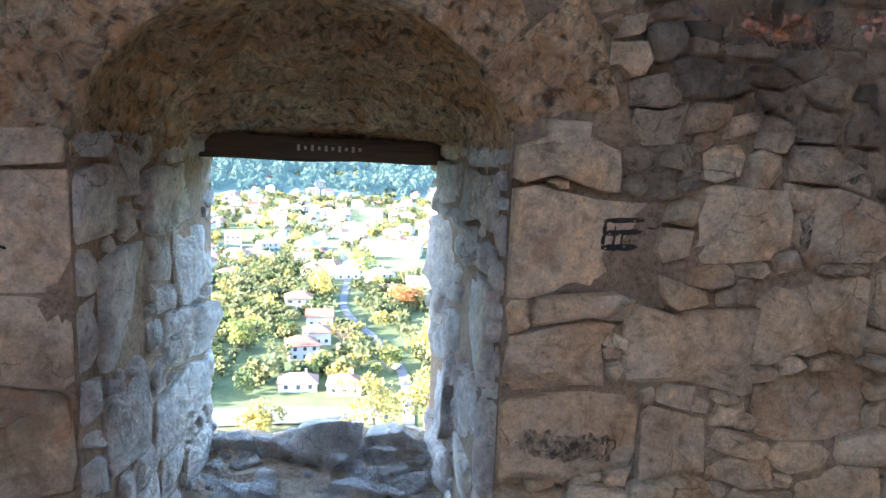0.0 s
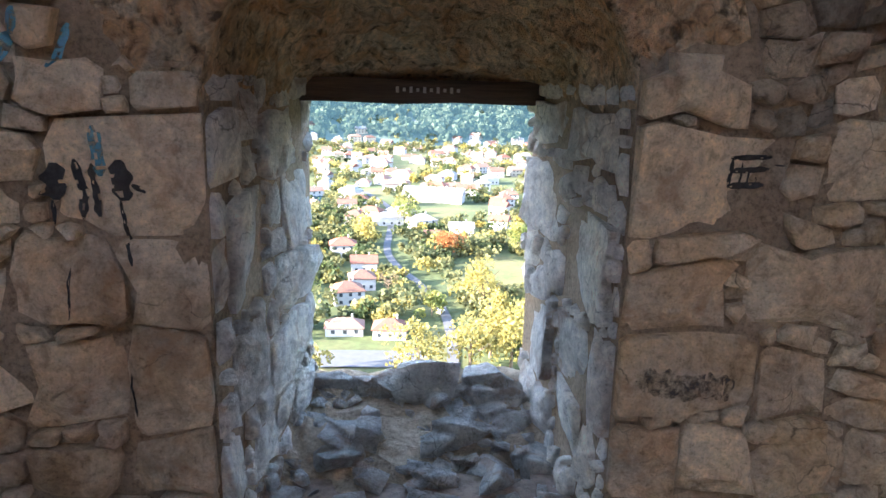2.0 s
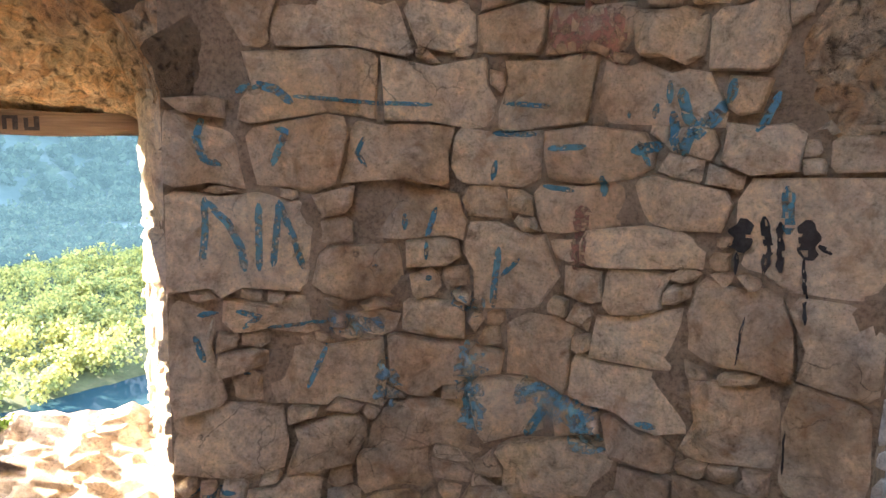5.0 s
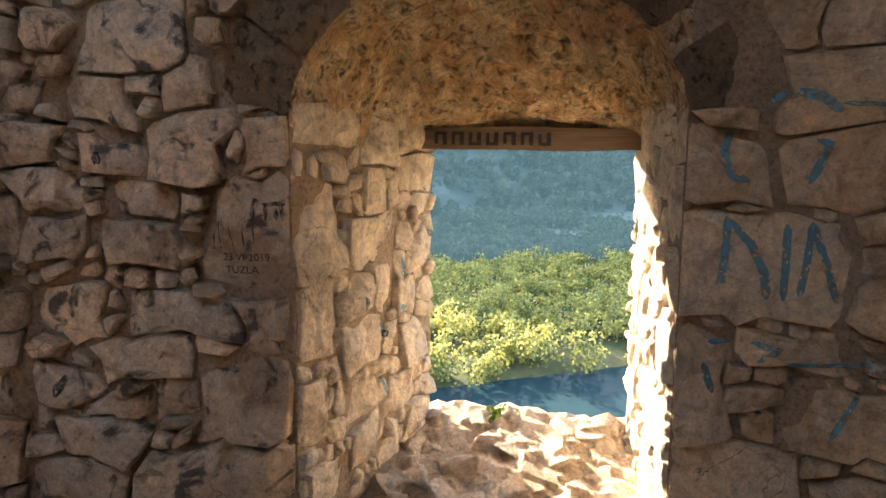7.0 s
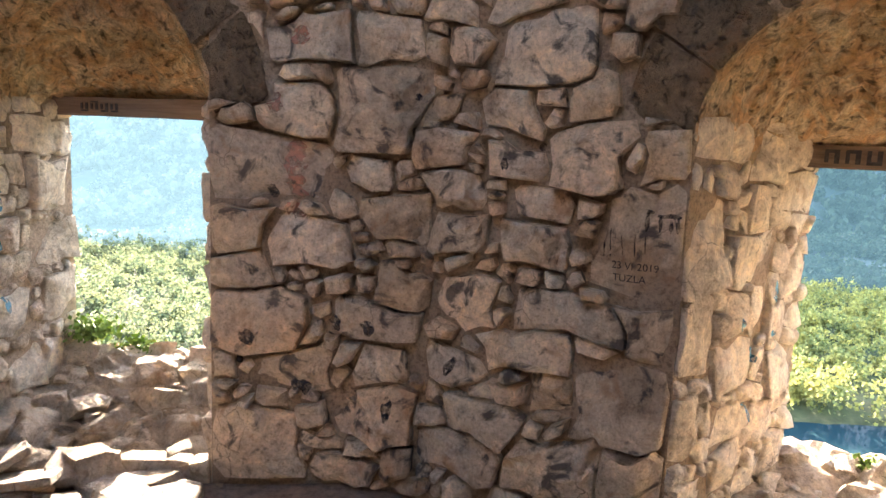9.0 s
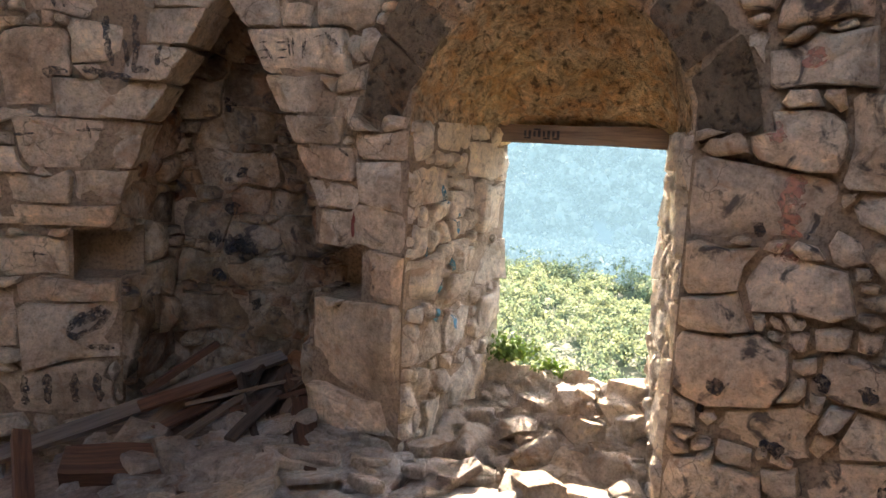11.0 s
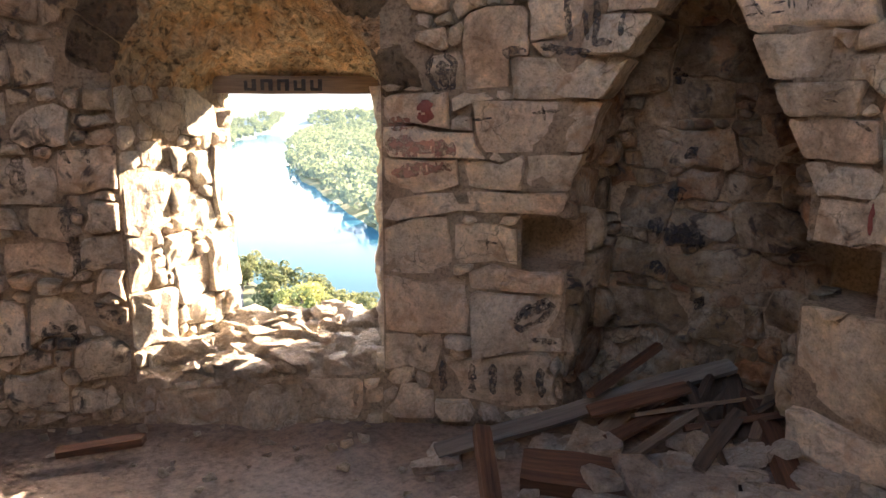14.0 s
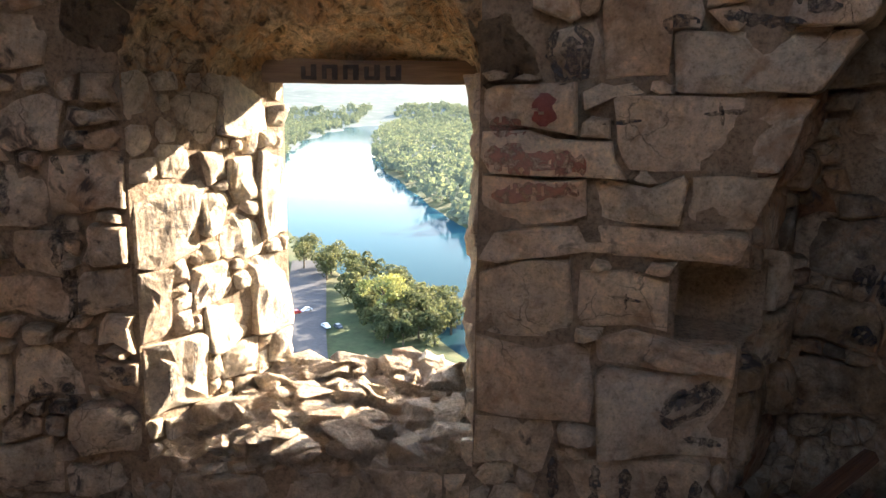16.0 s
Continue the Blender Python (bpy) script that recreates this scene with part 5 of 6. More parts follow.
BIG_BC = [(1.43, 1.33, 0.45, 0.25), (1.55, 1.11, 0.22, 0.15), (1.55, 0.97, 0.20, 0.12), (1.50, 0.77, 0.34, 0.25), (1.05, 1.54, 0.37, 0.29),
          (1.30, 1.06, 0.29, 0.18), (1.37, 1.54, 0.24, 0.19), (0.46, 1.75, 0.34, 0.22), (0.13, 1.16, 0.25, 0.34), (0.09, 0.88, 0.17, 0.21),
          (0.17, 0.63, 0.31, 0.29), (0.09, 0.39, 0.17, 0.21), (1.36, 0.60, 0.34, 0.15), (1.05, 0.78, 0.39, 0.13), (0.33, 1.42, 0.25, 0.19),
          (0.47, 1.11, 0.28, 0.15), (0.34, 0.89, 0.36, 0.13), (0.49, 0.76, 0.34, 0.13), (1.06, 0.44, 0.32, 0.18), (0.73, 0.33, 0.34, 0.15),
          (0.36, 0.37, 0.35, 0.20), (1.49, 0.30, 0.31, 0.26), (1.03, 1.77, 0.24, 0.16)]
MID_BC = [(1.31, 1.78, 0.28, 0.15), (0.57, 1.56, 0.23, 0.14), (0.96, 0.93, 0.22, 0.15), (0.71, 0.91, 0.27, 0.16), (1.01, 0.61, 0.21, 0.14),
          (0.80, 1.41, 0.20, 0.13), (0.64, 0.50, 0.29, 0.14), (0.07, 1.43, 0.14, 0.18), (0.26, 1.60, 0.21, 0.14)]
BIG_CD_L = [(1.94, 1.46, 0.30, 0.13), (1.87, 1.32, 0.42, 0.11), (1.95, 1.19, 0.28, 0.13), (1.80, 1.07, 0.54, 0.07), (1.93, 0.91, 0.28, 0.22),
            (1.91, 0.66, 0.33, 0.24), (1.65, 0.91, 0.25, 0.17), (1.61, 0.34, 0.53, 0.22), (1.97, 0.44, 0.22, 0.16), (1.45, 1.43, 0.43, 0.18),
            (1.64, 1.20, 0.27, 0.13), (1.41, 1.21, 0.19, 0.17), (1.54, 0.76, 0.41, 0.08), (1.53, 0.58, 0.39, 0.25), (1.62, 1.69, 0.24, 0.30),
            (1.46, 2.01, 0.42, 0.22), (1.10, 2.14, 0.34, 0.24), (1.34, 1.59, 0.36, 0.15), (1.29, 1.79, 0.40, 0.18), (1.86, 2.10, 0.32, 0.30)]
BIG_CD_R = [(0.22, 1.11, 0.44, 0.16), (0.10, 0.92, 0.20, 0.21), (0.22, 0.62, 0.46, 0.38), (0.22, 0.34, 0.46, 0.15), (0.14, 1.46, 0.26, 0.10),
            (0.13, 1.31, 0.25, 0.18), (0.37, 1.25, 0.22, 0.12), (0.51, 1.80, 0.42, 0.20), (0.58, 1.63, 0.19, 0.12), (0.31, 1.58, 0.30, 0.14),
            (0.50, 1.50, 0.20, 0.11), (0.40, 1.38, 0.26, 0.11), (0.31, 1.98, 0.33, 0.15), (0.47, 2.14, 0.37, 0.09), (0.75, 2.14, 0.19, 0.18)]
SOCKETS = [rect(0.33, 0.922, 0.25, 0.205), rect(1.43, 0.92, 0.19, 0.215), [(0.455, 0.0), (1.33, 0.0), (1.33, 1.04), (0.455, 1.04)], GABLE]

def gable_edge(left, z):
    """Where the sloping side of the fireplace opening stands at a height."""
    pts = [(1.355, 1.04), (1.2, 1.5), (0.868, 2.08)] if left else [(0.435, 1.18), (0.868, 2.08)]
    for (a, za), (b, zb) in zip(pts, pts[1:]):
        if z <= zb or (b, zb) == pts[-1]:
            return a + (b - a) * (z - za) / (zb - za)


def gable_quoins(left, courses, seed):
    """Squared stones with one end cut to the slope, from the foot up; courses: foot, head, length."""
    rng = random.Random(seed)
    out = []
    for z, top, w in courses:
        a, b = gable_edge(left, z), gable_edge(left, top)
        v = rng.uniform(-0.04, 0.04)
        poly = [(a, z), (a + w, z), (a + w + v, top), (b, top)] if left else [(a - w, z), (a, z), (b, top), (a - w + v, top)]
        stone_piece(RUN_CD, softened(poly, rng, 0.005, 0.007), rng.uniform(0.02, 0.06), rng, M_CLEAN, wall_cd_l if left else wall_cd_r, deep=0.22)
        out.append(poly)
    return out


QUOINS = gable_quoins(True, [(1.045, 1.135, 0.42), (1.135, 1.29, 0.19), (1.29, 1.50, 0.42), (1.50, 1.665, 0.36), (1.665, 1.82, 0.20), (1.82, 1.97, 0.25), (1.97, 2.08, 0.24)], 5)
QUOINS += gable_quoins(False, [(1.185, 1.30, 0.20), (1.30, 1.44, 0.26), (1.44, 1.56, 0.24), (1.56, 1.72, 0.18), (1.72, 1.90, 0.42), (1.90, 2.08, 0.17)], 8)
masonry(wall_a, RUN_A, 0, RUN_A.length, FLOOR, 2.45, (0.20, 0.13), lambda u, z: M_DARKMIX if u < 1.32 and z > 1.38 + 0.12 * math.sin(u * 9) else M_STONE, 21, BIG_A, [before(0, RUN_A)], small=lambda u, z: u < 1.32 and z > 1.36)
masonry(wall_ab, RUN_AB, 0, RUN_AB.length, FLOOR, 2.45, (0.19, 0.12), M_STONE, 22, BIG_AB + QUOINS_AB, [after(0), before(1, RUN_AB)])
masonry(wall_bc, RUN_BC, 0, RUN_BC.length, FLOOR, 2.45, (0.15, 0.10), M_SMUDGED, 23, BIG_BC + MID_BC, [after(1), before(2, RUN_BC)], proud=(0.03, 0.085), gap=0.0055, wobble=0.006, lean_joint=0.022)
masonry(lambda u: wall_cd_r if u < 0.868 else wall_cd_l, RUN_CD, 0, RUN_CD.length, FLOOR, 2.45, (0.18, 0.12), M_CLEAN, 26, BIG_CD_R + BIG_CD_L, SOCKETS + QUOINS + [after(2), before(3, RUN_CD)], proud=(0.02, 0.06), gap=0.004, wobble=0.005, deep=lambda u, z: 0.22 if 0.2 < u < 1.62 and z > 1.0 else 0.06)
masonry(wall_de, RUN_DE, 0, 0.95, FLOOR, 2.45, (0.15, 0.11), M_SMUDGED, 24, (), [after(3)], gap=0.006, wobble=0.007)
for line, wl, sd in (([FPR, (-3.56, -3.42)], wall_cd_r, 51), ([(-3.56, -3.42), (-3.42, -3.95), (-3.16, -4.36)], wall_back, 52), ([(-3.16, -4.36), FPL], wall_cd_l, 53)):
    run = Run(line)
    masonry(wl, run, 0, run.length, FLOOR, 2.5, (0.20, 0.13), M_SOOTY, sd, blocks=() if sd == 52 else [rect(0.15 if sd == 51 else run.length - 0.1, 0.922, 0.31 if sd == 51 else 0.2, 0.215)])
# stones that stand out in the window reveals
REVEAL = {
    31: [(0.76, 1.05, 0.33, 0.29), (0.69, 1.33, 0.41, 0.16), (0.26, 0.92, 0.46, 0.31), (0.76, 0.51, 0.42, 0.26), (0.27, 1.30, 0.37, 0.17), (0.10, 0.60, 0.18, 0.28), (0.34, 0.59, 0.25, 0.26)],
    41: [(0.21, 1.02, 0.40, 0.26), (0.79, 0.98, 0.30, 0.35), (0.36, 0.51, 0.46, 0.22), (0.38, 1.26, 0.55, 0.20), (0.78, 0.63, 0.32, 0.27), (0.38, 0.76, 0.28, 0.22), (0.96, 0.36, 0.20, 0.22)],
    42: [(0.85, 1.16, 0.23, 0.32), (0.87, 0.86, 0.19, 0.24), (0.44, 1.43, 0.25, 0.14), (0.52, 1.09, 0.36, 0.18), (0.15, 1.30, 0.28, 0.14), (0.58, 0.72, 0.30, 0.18), (0.90, 0.58, 0.15, 0.24), (0.17, 0.63, 0.26, 0.18)],
    43: [(0.17, 1.18, 0.32, 0.25), (0.74, 1.30, 0.28, 0.14), (0.17, 0.92, 0.32, 0.20), (0.45, 0.65, 0.26, 0.18), (0.14, 0.66, 0.24, 0.22), (0.68, 0.65, 0.17, 0.18), (0.29, 1.41, 0.25, 0.16), (0.78, 0.92, 0.22, 0.20)],
    44: [(0.60, 1.08, 0.28, 0.26), (0.67, 0.82, 0.13, 0.23), (0.61, 0.56, 0.26, 0.28), (0.08, 1.12, 0.15, 0.36), (0.26, 0.98, 0.18, 0.17), (0.13, 0.73, 0.23, 0.32), (0.39, 1.25, 0.13, 0.10), (0.39, 1.07, 0.13, 0.16)],
}
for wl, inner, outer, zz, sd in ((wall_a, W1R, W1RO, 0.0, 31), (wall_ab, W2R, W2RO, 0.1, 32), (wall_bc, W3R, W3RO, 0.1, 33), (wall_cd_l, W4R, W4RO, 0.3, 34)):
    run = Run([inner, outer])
    masonry(wl, run, 0, run.length, zz, 1.47 if sd == 31 else 1.56, (0.13, 0.13), M_JAMB_SKYLIT if sd == 31 else M_JAMB_LIT, sd, REVEAL.get(sd, ()), proud=(0.012, 0.034) if sd in (31, 41, 42, 43) else (0.010, 0.028), gap=0.008 if sd in (31, 41) else 0.0035, wobble=0.005, lean_joint=0.014)
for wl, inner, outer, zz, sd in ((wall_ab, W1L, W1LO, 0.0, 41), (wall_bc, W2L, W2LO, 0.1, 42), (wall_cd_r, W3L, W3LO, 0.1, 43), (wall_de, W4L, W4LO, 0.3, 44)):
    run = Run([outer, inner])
    masonry(wl, run, 0, run.length, zz, 1.47 if sd == 41 else 1.56, (0.13, 0.12), M_JAMB_SKYLIT if sd == 41 else M_JAMB_LIT, sd, REVEAL.get(sd, ()), proud=(0.012, 0.034) if sd in (31, 41, 42, 43) else (0.010, 0.028), gap=0.008 if sd in (31, 41) else 0.0035, wobble=0.005, lean_joint=0.014)
for w_ob, inner_r, inner_l, head in ((window_4, W4R, W4L, 0.33), (window_3, W3R, W3L, 0.22)):
    run = Run([inner_r, inner_l])
    masonry(w_ob, run, 0, run.length, FLOOR - 0.05, head, (0.2, 0.12), M_CLEAN, 61)

# ---------------------------------------------------------------- paint on the stones
from mathutils.bvhtree import BVHTree


def surface_of(wl):
    """The walls' stones and cores as one surface to lay paint on."""
    verts, polys = [], []
    for o in [wl, *wl.children_recursive]:
        if o.type == "MESH":
            k = len(verts)
            verts += [v.co.copy() for v in o.data.vertices]
            polys += [tuple(i + k for i in p.vertices) for p in o.data.polygons]
    return BVHTree.FromPolygons(verts, polys)


def paint(wl, tree_, run, strokes, mat, name, label, ragged=0.25):
    """Brush strokes along the wall, lying on the stones and broken at the joints."""
    rng = random.Random(len(strokes) * 13 + len(name))
    for w, pts in strokes:
        line = []
        for (a, c), (d, e) in zip(pts, pts[1:]):
            k = max(2, int(math.hypot(d - a, e - c) / 0.008))
            line += [(a + (d - a) * i / k, c + (e - c) * i / k) for i in range(k)]
        line.append(pts[-1])
        rows, across = [], 5
        for i, (u, z) in enumerate(line):
            p, q = line[max(0, i - 1)], line[min(len(line) - 1, i + 1)]
            du, dz = q[0] - p[0], q[1] - p[1]
            le = math.hypot(du, dz) or 1e-6
            end = min(1.0, 0.35 + 0.3 * min(i, len(line) - 1 - i))
            row = []
            for j in range(across):
                s = (j / (across - 1) - 0.5) * w * end * (1 + ragged * noise.noise((u * 40, z * 40, j * 0.7)))
                uu, zz = u - dz / le * s, z + du / le * s
                o = run.at(uu, zz, 0.2)
                d = run.at(uu, zz, 0.0) - o
                hit, nrm, _, _ = tree_.ray_cast(o, d.normalized(), 0.24)
                row.append(None if hit is None else hit - d.normalized() * 0.005)
            rows.append(row)
        verts, faces, index = [], [], {}
        def vid(i, j):
            if (i, j) not in index:
                index[i, j] = len(verts)
                verts.append(rows[i][j])
            return index[i, j]
        for i in range(len(rows) - 1):
            for j in range(across - 1):
                c4 = [rows[i][j], rows[i + 1][j], rows[i + 1][j + 1], rows[i][j + 1]]
                if any(v is None for v in c4) or max((c4[a] - c4[b_]).length for a in range(4) for b_ in range(a)) > 0.03 + w / 3:
                    continue
                if noise.noise((line[i][0] * 55, line[i][1] * 55, j * 0.9)) > 0.42:
                    continue
                faces.append((vid(i, j), vid(i + 1, j), vid(i + 1, j + 1), vid(i, j + 1)))
        if faces:
            tagged(obj(name, verts, faces, mat, wl, True), label)


BLUE_AB = [
    (0.02, [(1.95, 1.25), (1.95, 1.15), (1.96, 1.05)]), (0.022, [(1.95, 1.24), (1.89, 1.18), (1.85, 1.1), (1.84, 1.03)]), (0.02, [(1.8, 1.23), (1.8, 1.03)]),
    (0.02, [(1.76, 1.04), (1.74, 1.23), (1.7, 1.13), (1.67, 1.03)]), (0.022, [(1.95, 1.48), (1.97, 1.42), (1.95, 1.36), (1.9, 1.34)]),
    (0.02, [(1.75, 1.45), (1.72, 1.44), (1.76, 1.34)]), (0.025, [(1.86, 1.55), (1.8, 1.57), (1.75, 1.56), (1.7, 1.52)]),
    (0.012, [(1.7, 1.54), (1.45, 1.53), (1.28, 1.53)]), (0.015, [(1.49, 1.43), (1.51, 1.38), (1.48, 1.34)]), (0.018, [(1.09, 1.45), (0.95, 1.45)]),
    (0.02, [(1.07, 1.37), (1.08, 1.31)]), (0.018, [(0.9, 1.41), (0.78, 1.42)]), (0.015, [(0.92, 1.3), (0.82, 1.29)]),
    (0.028, [(0.55, 1.52), (0.54, 1.45), (0.51, 1.41), (0.47, 1.49), (0.45, 1.52)]),
]
BLUE_AB_B = [
    (0.025, [(0.73, 1.34), (0.73, 1.28)]), (0.015, [(0.63, 1.44), (0.6, 1.37)]), (0.015, [(1.06, 1.54), (0.9, 1.53)]), (0.02, [(0.67, 1.52), (0.67, 1.5)]),
    (0.02, [(0.59, 1.54), (0.6, 1.5)]),
]
BLUE_LOW = [
    (0.02, [(1.36, 1.2), (1.36, 1.15)]), (0.018, [(1.26, 1.22), (1.29, 1.13)]), (0.03, [(1.29, 1), (1.27, 1)]), (0.018, [(1.46, 1.04), (1.44, 1.04)]),
    (0.016, [(1.29, 1.12), (1.29, 1.06)]), (0.022, [(1.05, 1.11), (1.07, 0.91)]), (0.016, [(0.98, 1.08), (1.04, 1.02)]), (0.015, [(1.98, 0.9), (1.92, 0.9)]),
    (0.016, [(1.87, 0.91), (1.8, 0.9), (1.85, 0.86)]), (0.02, [(1.99, 0.84), (1.96, 0.76)]), (0.012, [(1.78, 0.86), (1.6, 0.86)]), (0.016, [(1.6, 0.79), (1.66, 0.66)]),
    (0.016, [(1.85, 0.71), (1.83, 0.71)]), (0.03, [(0.98, 0.65), (0.88, 0.68), (0.82, 0.63)]),
]
BLUE_LOW_B = [
    (0.05, [(0.78, 0.67), (0.74, 0.56)]), (0.05, [(1.14, 0.66), (1.13, 0.52)]), (0.016, [(2.01, 0.35), (1.88, 0.34)]), (0.03, [(0.88, 0.62), (0.95, 0.5)]),
    (0.02, [(0.59, 0.64), (0.53, 0.64)]),
]
BLACK_AB = [
    (0.05, [(0.35, 1.25), (0.35, 1.16)]), (0.02, [(0.3, 1.26), (0.28, 1.17), (0.29, 1.11)]), (0.018, [(0.26, 1.25), (0.25, 1.12)]), (0.05, [(0.2, 1.26), (0.19, 1.16)]),
    (0.01, [(0.2, 1.16), (0.18, 1)]), (0.006, [(0.32, 1), (0.33, 0.87)]), (0.01, [(0.36, 1.16), (0.36, 1.1)]), (0.006, [(0.2, 0.72), (0.2, 0.59)]),
    (0.014, [(0.17, 1.2), (0.14, 1.18)]),
]
BLUE_UP = [
    (0.03, [(0.53, 1.58), (0.51, 1.5), (0.47, 1.46), (0.41, 1.55)]), (0.03, [(0.39, 1.6), (0.4, 1.54)]), (0.02, [(0.29, 1.57), (0.33, 1.47)]),
    (0.03, [(0.25, 1.34), (0.24, 1.22)]), (0.02, [(0.56, 1.6), (0.56, 1.54)]), (0.03, [(0.65, 1.41), (0.57, 1.43)]),
]
STAMP = [
    (0.014, [(1.34, 1.282), (1.21, 1.283)]), (0.016, [(1.335, 1.247), (1.215, 1.25)]), (0.018, [(1.335, 1.205), (1.225, 1.207)]), (0.012, [(1.333, 1.28), (1.332, 1.2)]),
    (0.008, [(1.30, 1.27), (1.30, 1.2)]), (0.008, [(1.275, 1.25), (1.272, 1.2)]), (0.008, [(1.25, 1.23), (1.245, 1.2)]), (0.007, [(1.20, 1.262), (1.17, 1.26)]),
]
BLACK_BC = [
    (0.014, [(0.14, 1.26), (0.09, 1.26)]), (0.012, [(0.11, 1.26), (0.11, 1.2)]), (0.014, [(0.08, 1.25), (0.01, 1.25)]), (0.012, [(0.07, 1.25), (0.07, 1.2)]),
    (0.012, [(0.04, 1.24), (0.04, 1.2)]), (0.012, [(0.02, 1.25), (0.02, 1.2)]), (0.005, [(0.24, 1.19), (0.24, 1.11)]), (0.005, [(0.22, 1.2), (0.22, 1.11)]),
    (0.005, [(0.18, 1.19), (0.18, 1.12)]), (0.005, [(0.14, 1.19), (0.14, 1.12)]), (0.005, [(0.11, 1.19), (0.11, 1.13)]), (0.04, [(0.58, 1.4), (0.58, 1.36)]),
    (0.03, [(0.46, 1.45), (0.48, 1.43)]), (0.05, [(1.07, 0.8), (1.07, 0.74)]),
]
BLACK_BC_B = [
    (0.05, [(1.21, 0.8), (1.2, 0.74)]), (0.035, [(0.99, 0.52), (0.99, 0.43)]), (0.06, [(1.55, 0.7), (1.5, 0.73)]), (0.05, [(1.37, 0.53), (1.29, 0.53)]),
    (0.04, [(1.44, 1.27), (1.44, 1.22)]), (0.03, [(1.57, 0.64), (1.56, 0.6)]), (0.04, [(0.92, 1.6), (0.91, 1.58)]), (0.03, [(0.74, 0.7), (0.76, 0.64)]),
]
RED_BC = [
    (0.06, [(1.35, 1.43), (1.36, 1.22)]), (0.05, [(1.43, 1.59), (1.42, 1.52)]), (0.05, [(1.39, 1.2), (1.32, 1.16)]), (0.07, [(1.35, 1.81), (1.32, 1.76)]),
]
RED_CD = [
    (0.06, [(1.9, 1.5), (1.9, 1.41)]), (0.07, [(2.07, 1.32), (1.78, 1.30)]), (0.05, [(2.05, 1.21), (1.82, 1.24)]), (0.03, [(1.86, 1.30), (1.80, 1.22)]), (0.05, [(2.06, 1.41), (1.95, 1.40)]), (0.015, [(0.24, 1.18), (0.24, 1.08)]),
]
BLACK_CD = [
    (0.02, [(1.56, 2.11), (1.56, 1.94)]), (0.02, [(1.52, 2.12), (1.52, 1.94)]), (0.02, [(1.29, 1.83), (1.27, 1.72)]), (0.025, [(1.14, 1.82), (1.14, 1.73)]),
    (0.05, [(1.84, 1.65), (1.83, 1.55)]), (0.03, [(1.45, 1.7), (1.25, 1.67)]), (0.012, [(1.48, 1.45), (1.37, 1.46)]), (0.012, [(1.44, 1.48), (1.43, 1.42)]),
    (0.03, [(1.52, 0.62), (1.39, 0.67)]), (0.012, [(1.74, 1.42), (1.64, 1.43)]), (0.01, [(1.7, 0.94), (1.6, 0.93)]), (0.008, [(1.65, 0.95), (1.65, 0.9)]),
    (0.03, [(1.84, 0.41), (1.84, 0.27)]), (0.03, [(1.71, 0.41), (1.71, 0.27)]),
]
BLACK_CD_B = [
    (0.03, [(1.62, 0.41), (1.62, 0.27)]), (0.03, [(1.51, 0.41), (1.51, 0.27)]), (0.03, [(1.42, 0.41), (1.41, 0.27)]), (0.012, [(0.69, 1.83), (0.64, 1.77)]),
    (0.01, [(0.57, 1.86), (0.56, 1.79)]), (0.01, [(0.49, 1.86), (0.49, 1.79)]), (0.012, [(0.39, 1.88), (0.32, 1.83)]), (0.012, [(0.32, 1.43), (0.26, 1.4)]),
    (0.008, [(0.42, 1.5), (0.38, 1.49)]),
]
WHITE_CD = [
    (0.01, [(0.64, 2.17), (0.31, 2.15)]), (0.012, [(2.19, 2.19), (2.06, 2.21)]),
]
BLACK_BK = [
    (0.06, [(0.77, 1.64), (0.74, 1.57)]), (0.06, [(0.69, 1.3), (0.66, 1.26)]), (0.07, [(0.73, 1.13), (0.73, 1.06)]), (0.08, [(0.85, 0.96), (0.6, 0.88)]),
    (0.05, [(0.77, 0.87), (0.63, 0.96)]), (0.06, [(0.63, 0.62), (0.59, 0.6)]), (0.05, [(0.83, 0.78), (0.77, 0.73)]),
]
BLACK_DE = [
    (0.02, [(0.32, 1.33), (0.32, 1.25)]), (0.02, [(0.26, 1.33), (0.27, 1.25)]), (0.02, [(0.22, 1.32), (0.17, 1.25)]), (0.02, [(0.11, 1.31), (0.1, 1.25)]),
    (0.03, [(0.34, 0.58), (0.34, 0.47)]), (0.03, [(0.23, 0.58), (0.23, 0.47)]), (0.05, [(0.08, 0.64), (0.02, 0.59)]), (0.04, [(0.55, 0.53), (0.54, 0.48)]),
    (0.05, [(0.82, 0.42), (0.63, 0.39)]),
]

BLACK_DE_B = [
    (0.05, [(0.34, 1.77), (0.44, 1.68), (0.60, 1.62), (0.72, 1.58)]), (0.04, [(0.50, 1.56), (0.55, 1.51), (0.70, 1.50)]), (0.05, [(0.72, 1.74), (0.62, 1.75)]),
    (0.05, [(0.21, 1.12), (0.20, 0.98), (0.18, 0.78)]), (0.04, [(0.31, 0.60), (0.28, 0.48)]), (0.04, [(0.25, 0.60), (0.21, 0.48)]), (0.045, [(0.80, 0.44), (0.58, 0.41)]),
    (0.05, [(0.58, 1.42), (0.58, 1.36)]), (0.05, [(0.52, 1.26), (0.51, 1.10)]), (0.05, [(0.38, 1.28), (0.37, 1.12)]), (0.05, [(0.62, 0.56), (0.54, 0.57)]), (0.04, [(0.42, 0.52), (0.38, 0.46)]),
]
